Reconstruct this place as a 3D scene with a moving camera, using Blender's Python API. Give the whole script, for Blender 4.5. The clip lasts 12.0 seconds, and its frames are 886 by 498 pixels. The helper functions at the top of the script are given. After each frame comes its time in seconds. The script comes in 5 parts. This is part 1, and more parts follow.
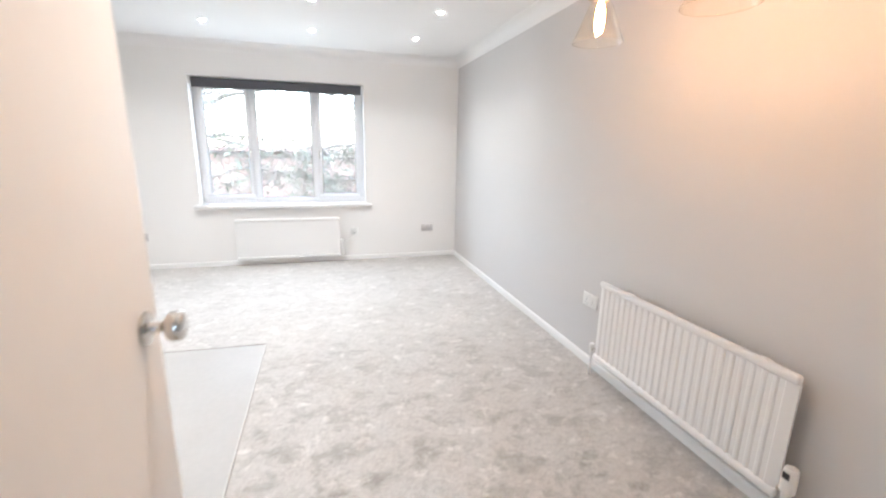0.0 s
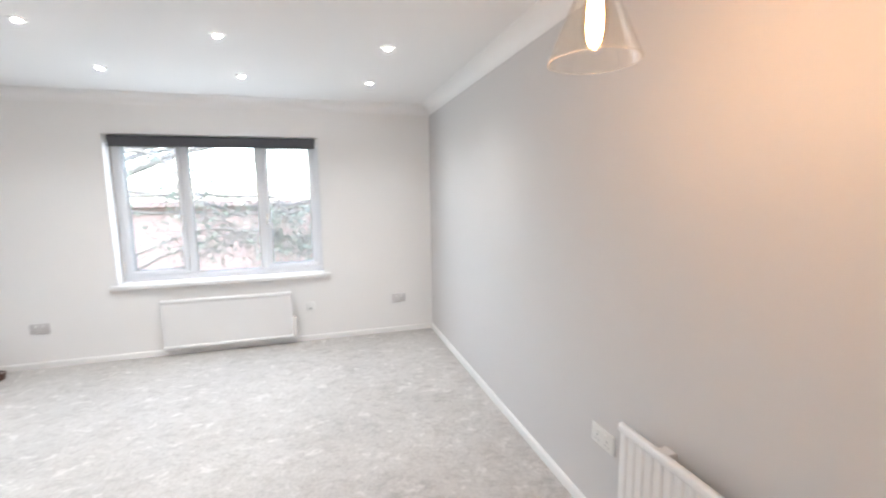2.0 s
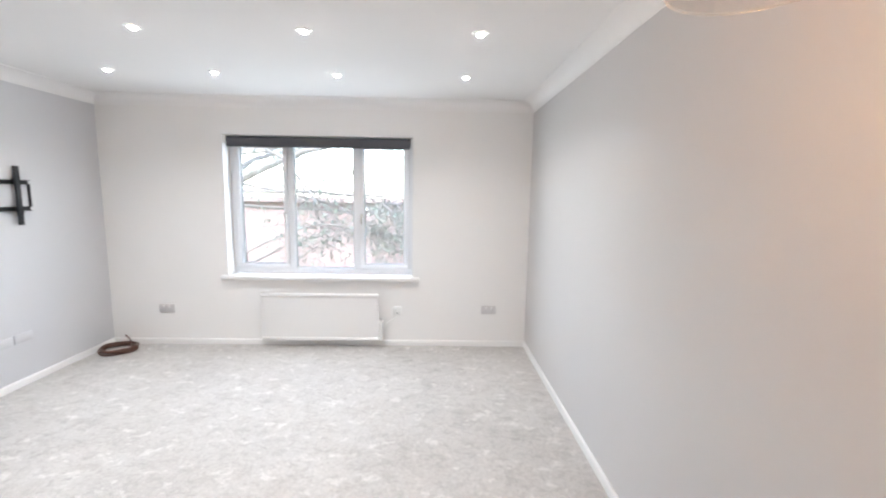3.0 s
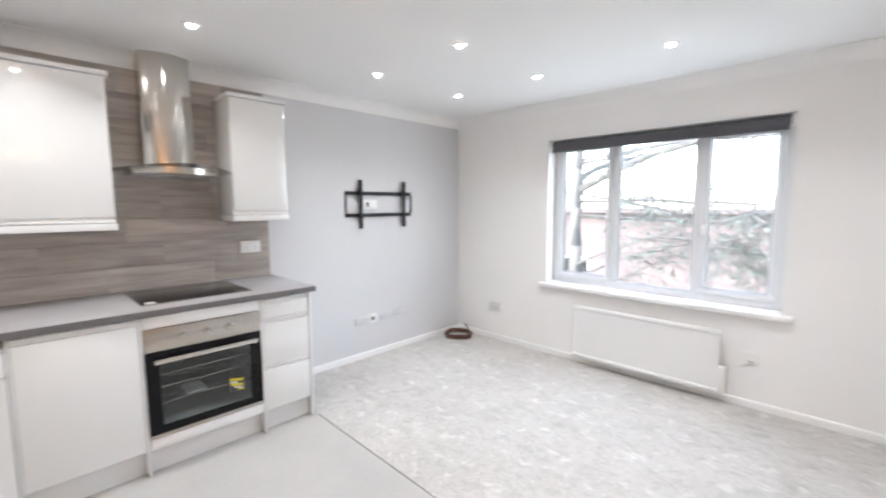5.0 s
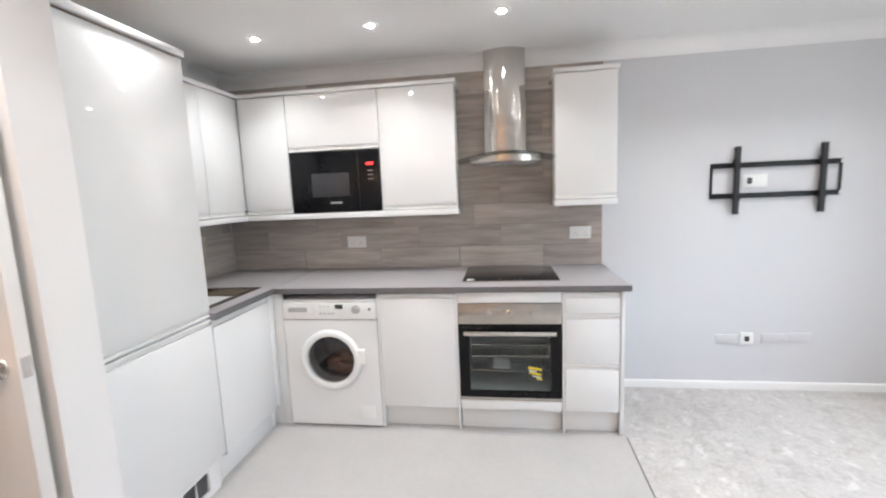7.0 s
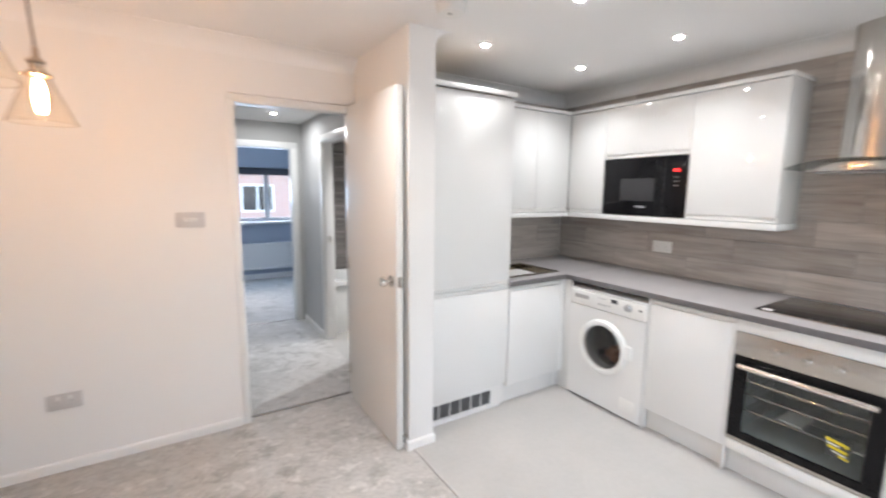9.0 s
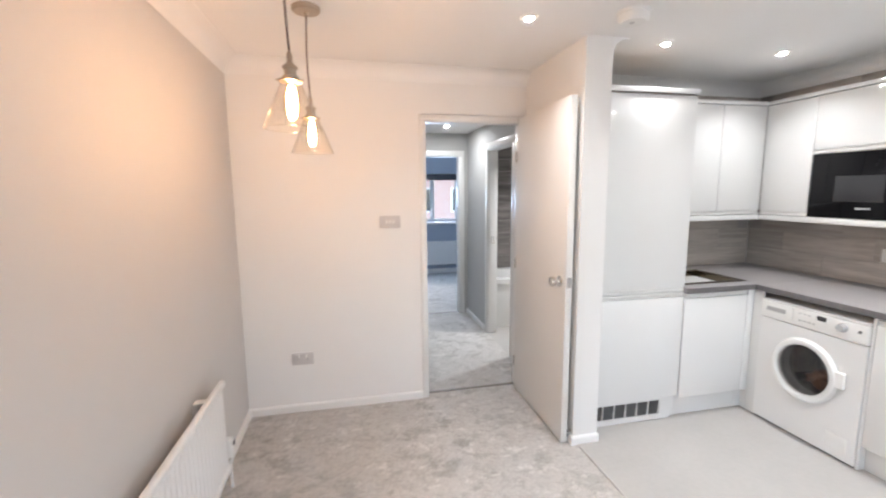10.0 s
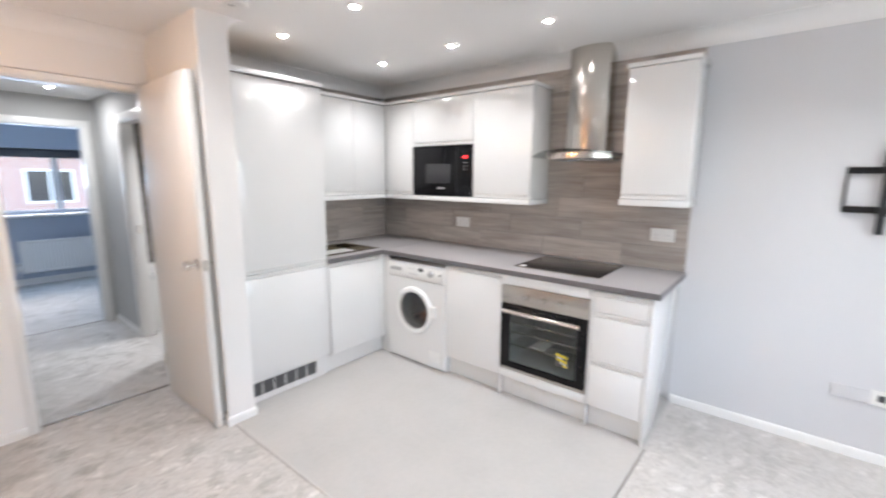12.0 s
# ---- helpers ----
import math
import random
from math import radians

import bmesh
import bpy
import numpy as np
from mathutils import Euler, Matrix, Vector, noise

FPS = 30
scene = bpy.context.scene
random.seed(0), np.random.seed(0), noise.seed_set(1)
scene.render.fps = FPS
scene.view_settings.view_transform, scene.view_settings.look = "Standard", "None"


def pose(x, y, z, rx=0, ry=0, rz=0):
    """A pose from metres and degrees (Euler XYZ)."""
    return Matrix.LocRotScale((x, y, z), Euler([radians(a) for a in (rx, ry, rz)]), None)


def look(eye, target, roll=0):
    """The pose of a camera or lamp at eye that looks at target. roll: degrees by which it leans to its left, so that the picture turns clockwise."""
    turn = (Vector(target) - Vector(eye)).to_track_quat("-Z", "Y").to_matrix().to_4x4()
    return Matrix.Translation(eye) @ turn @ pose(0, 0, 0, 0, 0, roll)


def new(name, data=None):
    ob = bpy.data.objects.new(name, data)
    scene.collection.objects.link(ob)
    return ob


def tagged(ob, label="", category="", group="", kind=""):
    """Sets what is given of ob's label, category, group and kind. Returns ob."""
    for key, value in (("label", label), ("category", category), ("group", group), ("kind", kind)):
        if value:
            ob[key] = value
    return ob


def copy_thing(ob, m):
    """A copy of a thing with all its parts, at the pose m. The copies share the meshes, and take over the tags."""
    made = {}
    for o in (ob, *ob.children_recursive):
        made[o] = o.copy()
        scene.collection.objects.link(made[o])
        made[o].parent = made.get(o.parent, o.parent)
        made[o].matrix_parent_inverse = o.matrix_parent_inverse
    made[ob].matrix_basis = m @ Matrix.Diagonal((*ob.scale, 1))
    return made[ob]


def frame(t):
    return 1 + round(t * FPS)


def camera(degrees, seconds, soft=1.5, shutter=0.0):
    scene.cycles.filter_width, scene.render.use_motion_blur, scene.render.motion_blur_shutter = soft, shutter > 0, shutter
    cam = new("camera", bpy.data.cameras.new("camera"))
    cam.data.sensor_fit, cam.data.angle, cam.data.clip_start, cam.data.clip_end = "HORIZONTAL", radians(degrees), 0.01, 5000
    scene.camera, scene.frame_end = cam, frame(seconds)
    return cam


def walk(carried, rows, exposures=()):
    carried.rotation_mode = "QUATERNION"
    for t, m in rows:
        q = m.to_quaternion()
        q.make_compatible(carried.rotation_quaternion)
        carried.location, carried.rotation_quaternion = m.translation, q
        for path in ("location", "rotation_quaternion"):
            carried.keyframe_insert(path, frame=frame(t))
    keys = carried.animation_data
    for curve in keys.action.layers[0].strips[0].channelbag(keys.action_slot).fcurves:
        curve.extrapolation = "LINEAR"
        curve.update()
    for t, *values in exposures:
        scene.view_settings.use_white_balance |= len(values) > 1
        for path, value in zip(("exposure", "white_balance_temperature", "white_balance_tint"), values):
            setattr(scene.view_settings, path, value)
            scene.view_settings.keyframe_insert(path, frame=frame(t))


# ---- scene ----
cam = camera(92.8, 12.0, soft=2.0, shutter=0.4)
PATH = [
    (0, (0.208, 0.465, 1.34), (0.738, 2.336, 0.88), 1.1),
    (0.5, (0.358, 0.630, 1.419), (1.009, 2.477, 1.012), 0.9),
    (1, (0.451, 0.838, 1.436), (1.252, 2.629, 1.048), 0.0),
    (1.5, (0.544, 1.032, 1.486), (1.402, 2.814, 1.186), -1.9),
    (2, (0.685, 1.209, 1.484), (1.233, 3.113, 1.218), -0.8),
    (2.5, (0.834, 1.353, 1.491), (1.09, 3.317, 1.211), 0.8),
    (3, (0.899, 1.524, 1.512), (0.94, 3.506, 1.252), 0.9),
    (3.2, (0.935, 1.58, 1.515), (0.878, 3.562, 1.258), 0.6),
    (4.8, (1.019, 1.971, 1.449), (-0.22, 3.527, 1.243), 1.1),
    (5, (1.007, 2.024, 1.439), (-0.384, 3.445, 1.232), -0.2),
    (5.5, (0.985, 2.207, 1.456), (-0.812, 3.06, 1.24), 1.0),
    (6, (0.953, 2.381, 1.467), (-0.985, 2.821, 1.239), 2.2),
    (6.5, (0.841, 2.545, 1.477), (-1.142, 2.618, 1.228), 1.4),
    (6.7, (0.819, 2.618, 1.46), (-1.165, 2.54, 1.216), -0.5),
    (8.3, (0.876, 3.185, 1.425), (-0.765, 2.081, 1.13), -1.8),
    (8.5, (0.872, 3.268, 1.463), (-0.657, 1.999, 1.236), -1.3),
    (9, (0.867, 3.442, 1.51), (-0.184, 1.763, 1.237), 0.6),
    (9.5, (0.965, 3.515, 1.538), (0.299, 1.639, 1.341), -1.4),
    (10, (1.074, 3.57, 1.54), (0.656, 1.633, 1.268), -0.5),
    (10.5, (1.082, 3.703, 1.524), (0.846, 1.746, 1.186), 0.2),
    (11, (0.996, 3.837, 1.494), (0.488, 1.926, 1.191), 2.1),
    (11.5, (0.905, 3.895, 1.513), (-0.157, 2.238, 1.161), 2.2),
    (12, (0.811, 3.89, 1.503), (-0.715, 2.641, 1.167), 0.3),
]
walk(cam, [(t, look(eye, target, roll)) for t, eye, target, roll in PATH], [(0, 1.22, 6500, 10), (0.6, 1.06, 6480, 10), (1.5, 0.99, 6500, 10), (3, 1.0, 6500, 11), (5, 0.94, 6460, 11), (6.5, 0.98, 6460, 11), (8.5, 1.01, 6500, 11), (10, 1.05, 6520, 11), (11.5, 1.06, 6540, 11), (12, 1.04, 6470, 12)])

# ---- world and light ----
world = bpy.data.worlds.new("sky")
scene.world = world
world.use_nodes = True
wn = world.node_tree.nodes
sky = wn.new("ShaderNodeTexSky")
sky.sky_type, sky.sun_disc = "NISHITA", False
sky.sun_elevation, sky.sun_rotation = radians(40), radians(200)
sky.air_density, sky.dust_density = 1.0, 1.5
soften = wn.new("ShaderNodeHueSaturation")
soften.inputs["Saturation"].default_value = 0.75
world.node_tree.links.new(sky.outputs[0], soften.inputs["Color"])
world.node_tree.links.new(soften.outputs[0], wn["Background"].inputs[0])
wn["Background"].inputs[1].default_value = 0.82
sun = new("sun", bpy.data.lights.new("sun", "SUN"))
sun.data.energy, sun.data.angle, sun.data.color = 0.4, radians(20), (1.0, 0.98, 0.95)
sun.matrix_world = look((0, 0, 20), (6.5, 21, 0))

SPOT_WATTS = 2.15
# added fill lamp in the window opening, strengthens the blue daylight indoors
window_fill = new("window_fill_lamp", bpy.data.lights.new("window_fill_lamp", "AREA"))
window_fill.data.shape, window_fill.data.size, window_fill.data.size_y = "RECTANGLE", 1.7, 1.15
window_fill.data.energy, window_fill.data.color = 8.5, (0.76, 0.865, 1.0)
window_fill.matrix_world = look((-0.205, 5.70, 1.33), (-0.205, 3.0, 1.33))
# extra blue fill lamp at the bedroom window, brightens bedroom and hall
bedroom_fill = new("bedroom_fill_lamp", bpy.data.lights.new("bedroom_fill_lamp", "AREA"))
bedroom_fill.data.shape, bedroom_fill.data.size, bedroom_fill.data.size_y = "RECTANGLE", 1.8, 0.34
bedroom_fill.data.energy, bedroom_fill.data.color = 15.0, (0.50, 0.72, 1.0)
bedroom_fill.matrix_world = look((0.015, -4.19, 1.56), (0.015, -3.0, 1.45))
BULB_GLOW = 108.0
SPOT_COLOUR = (0.965, 0.98, 1.0)

# ---- plan (metres) ----
XL, XR, YD, YW, ZC, ZP = -2.245, 1.815, 0.60, 5.60, 2.364, 2.275   # walls, ceiling, top of the painted wall
STUB_X0, STUB_X1, STUB_Y = -0.355, -0.195, 1.396
DOOR_X0, DOOR_X1, DOOR_H = -0.15, 0.55, 2.04
WIN_X0, WIN_X1, WIN_Z0, WIN_Z1 = -1.095, 0.684, 0.70, 2.028
HALL_Y, HALL_X, HALL_C = -1.5, -0.335, 2.225


# ---- material makers ----
def material(name, colour, rough=0.5, metal=0.0, vary=0.04, coarse=1.5, fine=60.0, bump=0.05, stretch=(1, 1, 1), coat=0.0, dist=0.002, second=None, gloss=0.5):
    """A procedural surface: two scales of variation in colour and roughness, and a fine relief."""
    m = bpy.data.materials.new(name)
    m.use_nodes = True
    n, l = m.node_tree.nodes, m.node_tree.links
    b = n["Principled BSDF"]
    geo = n.new("ShaderNodeTexCoord")
    mapping = n.new("ShaderNodeMapping")
    mapping.inputs["Scale"].default_value = stretch
    l.new(geo.outputs["Object"], mapping.inputs[0])
    big, small = n.new("ShaderNodeTexNoise"), n.new("ShaderNodeTexNoise")
    big.inputs["Scale"].default_value, small.inputs["Scale"].default_value = coarse, fine
    big.inputs["Detail"].default_value, small.inputs["Detail"].default_value = 4, 3
    add = n.new("ShaderNodeMath")
    add.operation = "MULTIPLY_ADD"
    for x in (big, small):
        l.new(mapping.outputs[0], x.inputs["Vector"])
    l.new(small.outputs[0], add.inputs[0])
    add.inputs[1].default_value = 0.4
    l.new(big.outputs[0], add.inputs[2])
    ramp = n.new("ShaderNodeValToRGB")
    low = [c * (1 - vary) for c in colour] if second is None else second
    high = [min(1, c * (1 + vary)) for c in colour] if second is None else colour
    ramp.color_ramp.elements[0].position, ramp.color_ramp.elements[1].position = 0.45, 0.95
    ramp.color_ramp.elements[0].color = (*low, 1)
    ramp.color_ramp.elements[1].color = (*high, 1)
    l.new(add.outputs[0], ramp.inputs[0])
    l.new(ramp.outputs[0], b.inputs["Base Color"])
    r = n.new("ShaderNodeMapRange")
    r.inputs["To Min"].default_value, r.inputs["To Max"].default_value = max(0.02, rough * 0.85), min(1, rough * 1.15)
    l.new(add.outputs[0], r.inputs[0])
    l.new(r.outputs[0], b.inputs["Roughness"])
    b.inputs["Metallic"].default_value = metal
    b.inputs["Coat Weight"].default_value = coat
    b.inputs["Specular IOR Level"].default_value = gloss
    b.inputs["Coat Roughness"].default_value = 0.03
    if bump:
        bp = n.new("ShaderNodeBump")
        bp.inputs["Strength"].default_value, bp.inputs["Distance"].default_value = bump, dist
        l.new(small.outputs[0], bp.inputs["Height"])
        l.new(bp.outputs[0], b.inputs["Normal"])
    return m


def glowing(name, colour, strength):
    m = bpy.data.materials.new(name)
    m.use_nodes = True
    b = m.node_tree.nodes["Principled BSDF"]
    b.inputs["Base Color"].default_value = (*colour, 1)
    b.inputs["Emission Color"].default_value = (*colour, 1)
    b.inputs["Emission Strength"].default_value = strength
    return m


def pane_glass(name, tint=(1, 1, 1), ior=1.45, rough=0.0):
    """Thin clear glass: light goes straight through, and the gloss follows the angle."""
    m = bpy.data.materials.new(name)
    m.use_nodes = True
    n, l = m.node_tree.nodes, m.node_tree.links
    n.remove(n["Principled BSDF"])
    clear, gloss, mix = n.new("ShaderNodeBsdfTransparent"), n.new("ShaderNodeBsdfGlossy"), n.new("ShaderNodeMixShader")
    face, power, scale = n.new("ShaderNodeLayerWeight"), n.new("ShaderNodeMath"), n.new("ShaderNodeMath")
    clear.inputs[0].default_value = (*tint, 1)
    gloss.inputs["Roughness"].default_value = rough
    face.inputs[0].default_value = 0.5
    power.operation, power.inputs[1].default_value = "POWER", 3.0
    scale.operation, scale.inputs[1].default_value, scale.inputs[2].default_value = "MULTIPLY_ADD", 0.55, (ior - 1) ** 2 / (ior + 1) ** 2
    l.new(face.outputs["Facing"], power.inputs[0])
    l.new(power.outputs[0], scale.inputs[0])
    l.new(scale.outputs[0], mix.inputs[0])
    l.new(clear.outputs[0], mix.inputs[1])
    l.new(gloss.outputs[0], mix.inputs[2])
    l.new(mix.outputs[0], n["Material Output"].inputs[0])
    return m


def carpet_material():
    """Plush cut pile, brushed into lighter and darker patches with small flecks."""
    m = bpy.data.materials.new("plush_carpet")
    m.use_nodes = True
    n, l = m.node_tree.nodes, m.node_tree.links
    b = n["Principled BSDF"]
    tc = n.new("ShaderNodeTexCoord")

    def noise_at(scale, detail, distortion=0.0, rough=0.5, stretch=(1, 1, 1)):
        mp = n.new("ShaderNodeMapping")
        mp.inputs["Scale"].default_value = stretch
        mp.inputs["Rotation"].default_value = (0, 0, 0.5)
        x = n.new("ShaderNodeTexNoise")
        x.inputs["Scale"].default_value, x.inputs["Detail"].default_value = scale, detail
        x.inputs["Distortion"].default_value, x.inputs["Roughness"].default_value = distortion, rough
        l.new(tc.outputs["Object"], mp.inputs[0])
        l.new(mp.outputs[0], x.inputs["Vector"])
        return x.outputs[0]

    def ramp(src, a, bb, c0, c1):
        r = n.new("ShaderNodeValToRGB")
        r.color_ramp.elements[0].position, r.color_ramp.elements[1].position = a, bb
        r.color_ramp.elements[0].color, r.color_ramp.elements[1].color = (*c0, 1), (*c1, 1)
        l.new(src, r.inputs[0])
        return r.outputs[0]

    def mul(a, bb, kind="MULTIPLY", fac=1.0):
        x = n.new("ShaderNodeMixRGB")
        x.blend_type, x.inputs[0].default_value = kind, fac
        l.new(a, x.inputs[1])
        l.new(bb, x.inputs[2])
        return x.outputs[0]

    # smooth pile, darker where it was brushed against the lie, lighter along the brushed ridges
    drift = ramp(noise_at(1.1, 3, 0.3, 0.55), 0.36, 0.64, (0.462, 0.443, 0.421), (0.535, 0.515, 0.492))
    # most trodden near the doorway, less towards the window
    place, walked = n.new("ShaderNodeSeparateXYZ"), n.new("ShaderNodeMapRange")
    l.new(tc.outputs["Object"], place.inputs[0])
    l.new(place.outputs["Y"], walked.inputs[0])
    for k, v in (("From Min", 1.9), ("From Max", 3.4), ("To Min", 1.0), ("To Max", 0.42)):
        walked.inputs[k].default_value = v
    trodden = mul(ramp(noise_at(1.3, 4, 0.3, 0.6), 0.38, 0.60, (0.30, 0.30, 0.30), (1, 1, 1)), walked.outputs[0])
    scuffs = ramp(noise_at(5.6, 9, 0.3, 0.70, (1, 1.15, 1)), 0.503, 0.59, (0, 0, 0), (1, 1, 1))
    marks = mul(scuffs, trodden)
    small_scuffs = ramp(noise_at(13, 8, 0.4, 0.70, (1, 1.2, 1)), 0.50, 0.60, (1.03, 1.03, 1.03), (0.90, 0.897, 0.893))
    pile = ramp(noise_at(42, 5, 0.2, 0.65), 0.36, 0.64, (0.90, 0.898, 0.895), (1.07, 1.07, 1.07))
    fine_marks = mul(small_scuffs, pile)
    ridges = ramp(noise_at(8.5, 9, 0.3, 0.70, (0.9, 1.2, 1)), 0.565, 0.62, (0, 0, 0), (0.125, 0.123, 0.118))
    fibre = ramp(noise_at(240, 2), 0.25, 0.75, (0.82, 0.82, 0.82), (1.12, 1.12, 1.12))
    darker = n.new("ShaderNodeMixRGB")
    darker.blend_type, darker.inputs[2].default_value = "MULTIPLY", (0.69, 0.676, 0.656, 1)
    l.new(marks, darker.inputs[0])
    l.new(drift, darker.inputs[1])
    col = mul(mul(mul(darker.outputs[0], fine_marks), ridges, "ADD"), fibre)
    l.new(col, b.inputs["Base Color"])
    b.inputs["Roughness"].default_value = 0.95
    b.inputs["Sheen Weight"].default_value = 0.25
    b.inputs["Sheen Roughness"].default_value = 0.5
    bp, bp2 = n.new("ShaderNodeBump"), n.new("ShaderNodeBump")
    bp.inputs["Strength"].default_value, bp.inputs["Distance"].default_value = 0.5, 0.004
    bp2.inputs["Strength"].default_value, bp2.inputs["Distance"].default_value = 0.35, 0.02
    l.new(noise_at(180, 3), bp.inputs["Height"])
    l.new(noise_at(9, 6, 0.7), bp2.inputs["Height"])
    l.new(bp2.outputs[0], bp.inputs["Normal"])
    l.new(bp.outputs[0], b.inputs["Normal"])
    return m


def streaked(name, dark, light, along, rough=0.35):
    """Stone-look tile with fine streaks running level; each tile is cut from another part of the vein."""
    m = bpy.data.materials.new(name)
    m.use_nodes = True
    n, l = m.node_tree.nodes, m.node_tree.links
    b = n["Principled BSDF"]
    tc, info = n.new("ShaderNodeTexCoord"), n.new("ShaderNodeObjectInfo")
    shift = n.new("ShaderNodeVectorMath")
    shift.operation = "MULTIPLY_ADD"
    l.new(info.outputs["Random"], shift.inputs[0])
    shift.inputs[1].default_value = (17, 23, 31)
    l.new(tc.outputs["Object"], shift.inputs[2])
    mp = n.new("ShaderNodeMapping")
    mp.inputs["Scale"].default_value = (1, 1.1, 13) if along == "y" else (1.1, 1, 13)
    l.new(shift.outputs[0], mp.inputs[0])
    a, c = n.new("ShaderNodeTexNoise"), n.new("ShaderNodeTexNoise")
    a.inputs["Scale"].default_value, a.inputs["Detail"].default_value, a.inputs["Distortion"].default_value = 2.0, 5, 0.4
    c.inputs["Scale"].default_value, c.inputs["Detail"].default_value = 7.0, 3
    l.new(mp.outputs[0], a.inputs["Vector"])
    l.new(mp.outputs[0], c.inputs["Vector"])
    s = n.new("ShaderNodeMath")
    s.operation = "MULTIPLY_ADD"
    l.new(c.outputs[0], s.inputs[0])
    s.inputs[1].default_value = 0.35
    l.new(a.outputs[0], s.inputs[2])
    r = n.new("ShaderNodeValToRGB")
    r.color_ramp.elements[0].position, r.color_ramp.elements[1].position = 0.45, 0.9
    r.color_ramp.elements[0].color, r.color_ramp.elements[1].color = (*dark, 1), (*light, 1)
    l.new(s.outputs[0], r.inputs[0])
    tone = n.new("ShaderNodeMapRange")
    tone.inputs["To Min"].default_value, tone.inputs["To Max"].default_value = 0.86, 1.14
    l.new(info.outputs["Random"], tone.inputs[0])
    mx = n.new("ShaderNodeMixRGB")
    mx.blend_type, mx.inputs[0].default_value = "MULTIPLY", 1
    l.new(r.outputs[0], mx.inputs[1])
    l.new(tone.outputs[0], mx.inputs[2])
    l.new(mx.outputs[0], b.inputs["Base Color"])
    b.inputs["Roughness"].default_value = rough
    bp = n.new("ShaderNodeBump")
    bp.inputs["Strength"].default_value, bp.inputs["Distance"].default_value = 0.15, 0.002
    l.new(s.outputs[0], bp.inputs["Height"])
    l.new(bp.outputs[0], b.inputs["Normal"])
    return m


def brickwork(name, c1, c2, mortar, scale=1.0):
    m = bpy.data.materials.new(name)
    m.use_nodes = True
    n, l = m.node_tree.nodes, m.node_tree.links
    b = n["Principled BSDF"]
    tc, mp, br, no = n.new("ShaderNodeTexCoord"), n.new("ShaderNodeMapping"), n.new("ShaderNodeTexBrick"), n.new("ShaderNodeTexNoise")
    mp.inputs["Rotation"].default_value = (radians(90), 0, 0)
    l.new(tc.outputs["Object"], mp.inputs[0])
    l.new(mp.outputs[0], br.inputs["Vector"])
    br.inputs["Color1"].default_value, br.inputs["Color2"].default_value, br.inputs["Mortar"].default_value = (*c1, 1), (*c2, 1), (*mortar, 1)
    br.inputs["Scale"].default_value = scale
    br.inputs["Brick Width"].default_value, br.inputs["Row Height"].default_value, br.inputs["Mortar Size"].default_value = 0.225, 0.075, 0.008
    no.inputs["Scale"].default_value = 1.2
    mx = n.new("ShaderNodeMixRGB")
    mx.blend_type, mx.inputs[0].default_value = "OVERLAY", 0.2
    l.new(br.outputs[0], mx.inputs[1])
    l.new(no.outputs[0], mx.inputs[2])
    l.new(mx.outputs[0], b.inputs["Base Color"])
    b.inputs["Roughness"].default_value = 0.9
    return m


# ---- materials ----
M_WHITE_WALL = material("white_wall_paint", (0.84, 0.83, 0.815), 0.75, vary=0.012, fine=220, bump=0.05)
M_GREY_WALL = material("pale_grey_wall_paint", (0.622, 0.608, 0.598), 0.7, vary=0.015, fine=220, bump=0.05)
# the same grey paint with the window's blue daylight put into its colour
M_DAYLIT_WALL = material("daylit_pale_grey_wall_paint", (0.636, 0.638, 0.652), 0.7, vary=0.015, fine=220, bump=0.05)
M_CEILING = material("ceiling_emulsion", (0.86, 0.855, 0.845), 0.85, vary=0.01, fine=180, bump=0.04)
M_TRIM = material("white_gloss_woodwork", (0.82, 0.815, 0.80), 0.28, vary=0.015, fine=40, bump=0.02)
M_DOOR = material("white_door_paint", (0.80, 0.785, 0.76), 0.55, vary=0.02, fine=50, bump=0.03, stretch=(1, 1, 0.2))
M_CARPET = carpet_material()
M_LINO = material("light_grey_vinyl", (0.43, 0.417, 0.40), 0.48, vary=0.07, coarse=2.2, fine=35, bump=0.03)
# worktop laminate darkened by the shade on its upright edge
M_SHADED_EDGE = material("shaded_grey_laminate_edge", (0.15, 0.143, 0.146), 0.4, vary=0.14, coarse=30, fine=420, bump=0.03)
M_GLOSSY = material("high_gloss_white_lacquer", (0.775, 0.772, 0.76), 0.045, vary=0.006, fine=8, bump=0.0, coat=0.7)
M_CARCASS = material("white_melamine", (0.78, 0.775, 0.755), 0.35, vary=0.01, fine=60, bump=0.02)
M_WORKTOP = material("grey_laminate_worktop", (0.33, 0.314, 0.316), 0.3, vary=0.03, coarse=30, fine=420, bump=0.03)
M_TILE_Y = streaked("streaked_stone_tile_long", (0.312, 0.272, 0.242), (0.495, 0.448, 0.408), "y")
M_TILE_X = streaked("streaked_stone_tile_end", (0.312, 0.272, 0.242), (0.495, 0.448, 0.408), "x")
M_TILE_BATH = streaked("dark_streaked_bathroom_tile", (0.10, 0.088, 0.082), (0.25, 0.222, 0.21), "x")
M_GROUT = material("grey_grout", (0.33, 0.31, 0.29), 0.9, vary=0.06, fine=120)
M_STEEL = material("brushed_steel", (0.60, 0.57, 0.53), 0.10, metal=1.0, vary=0.05, coarse=6, fine=90, bump=0.04, stretch=(1, 1, 0.04))
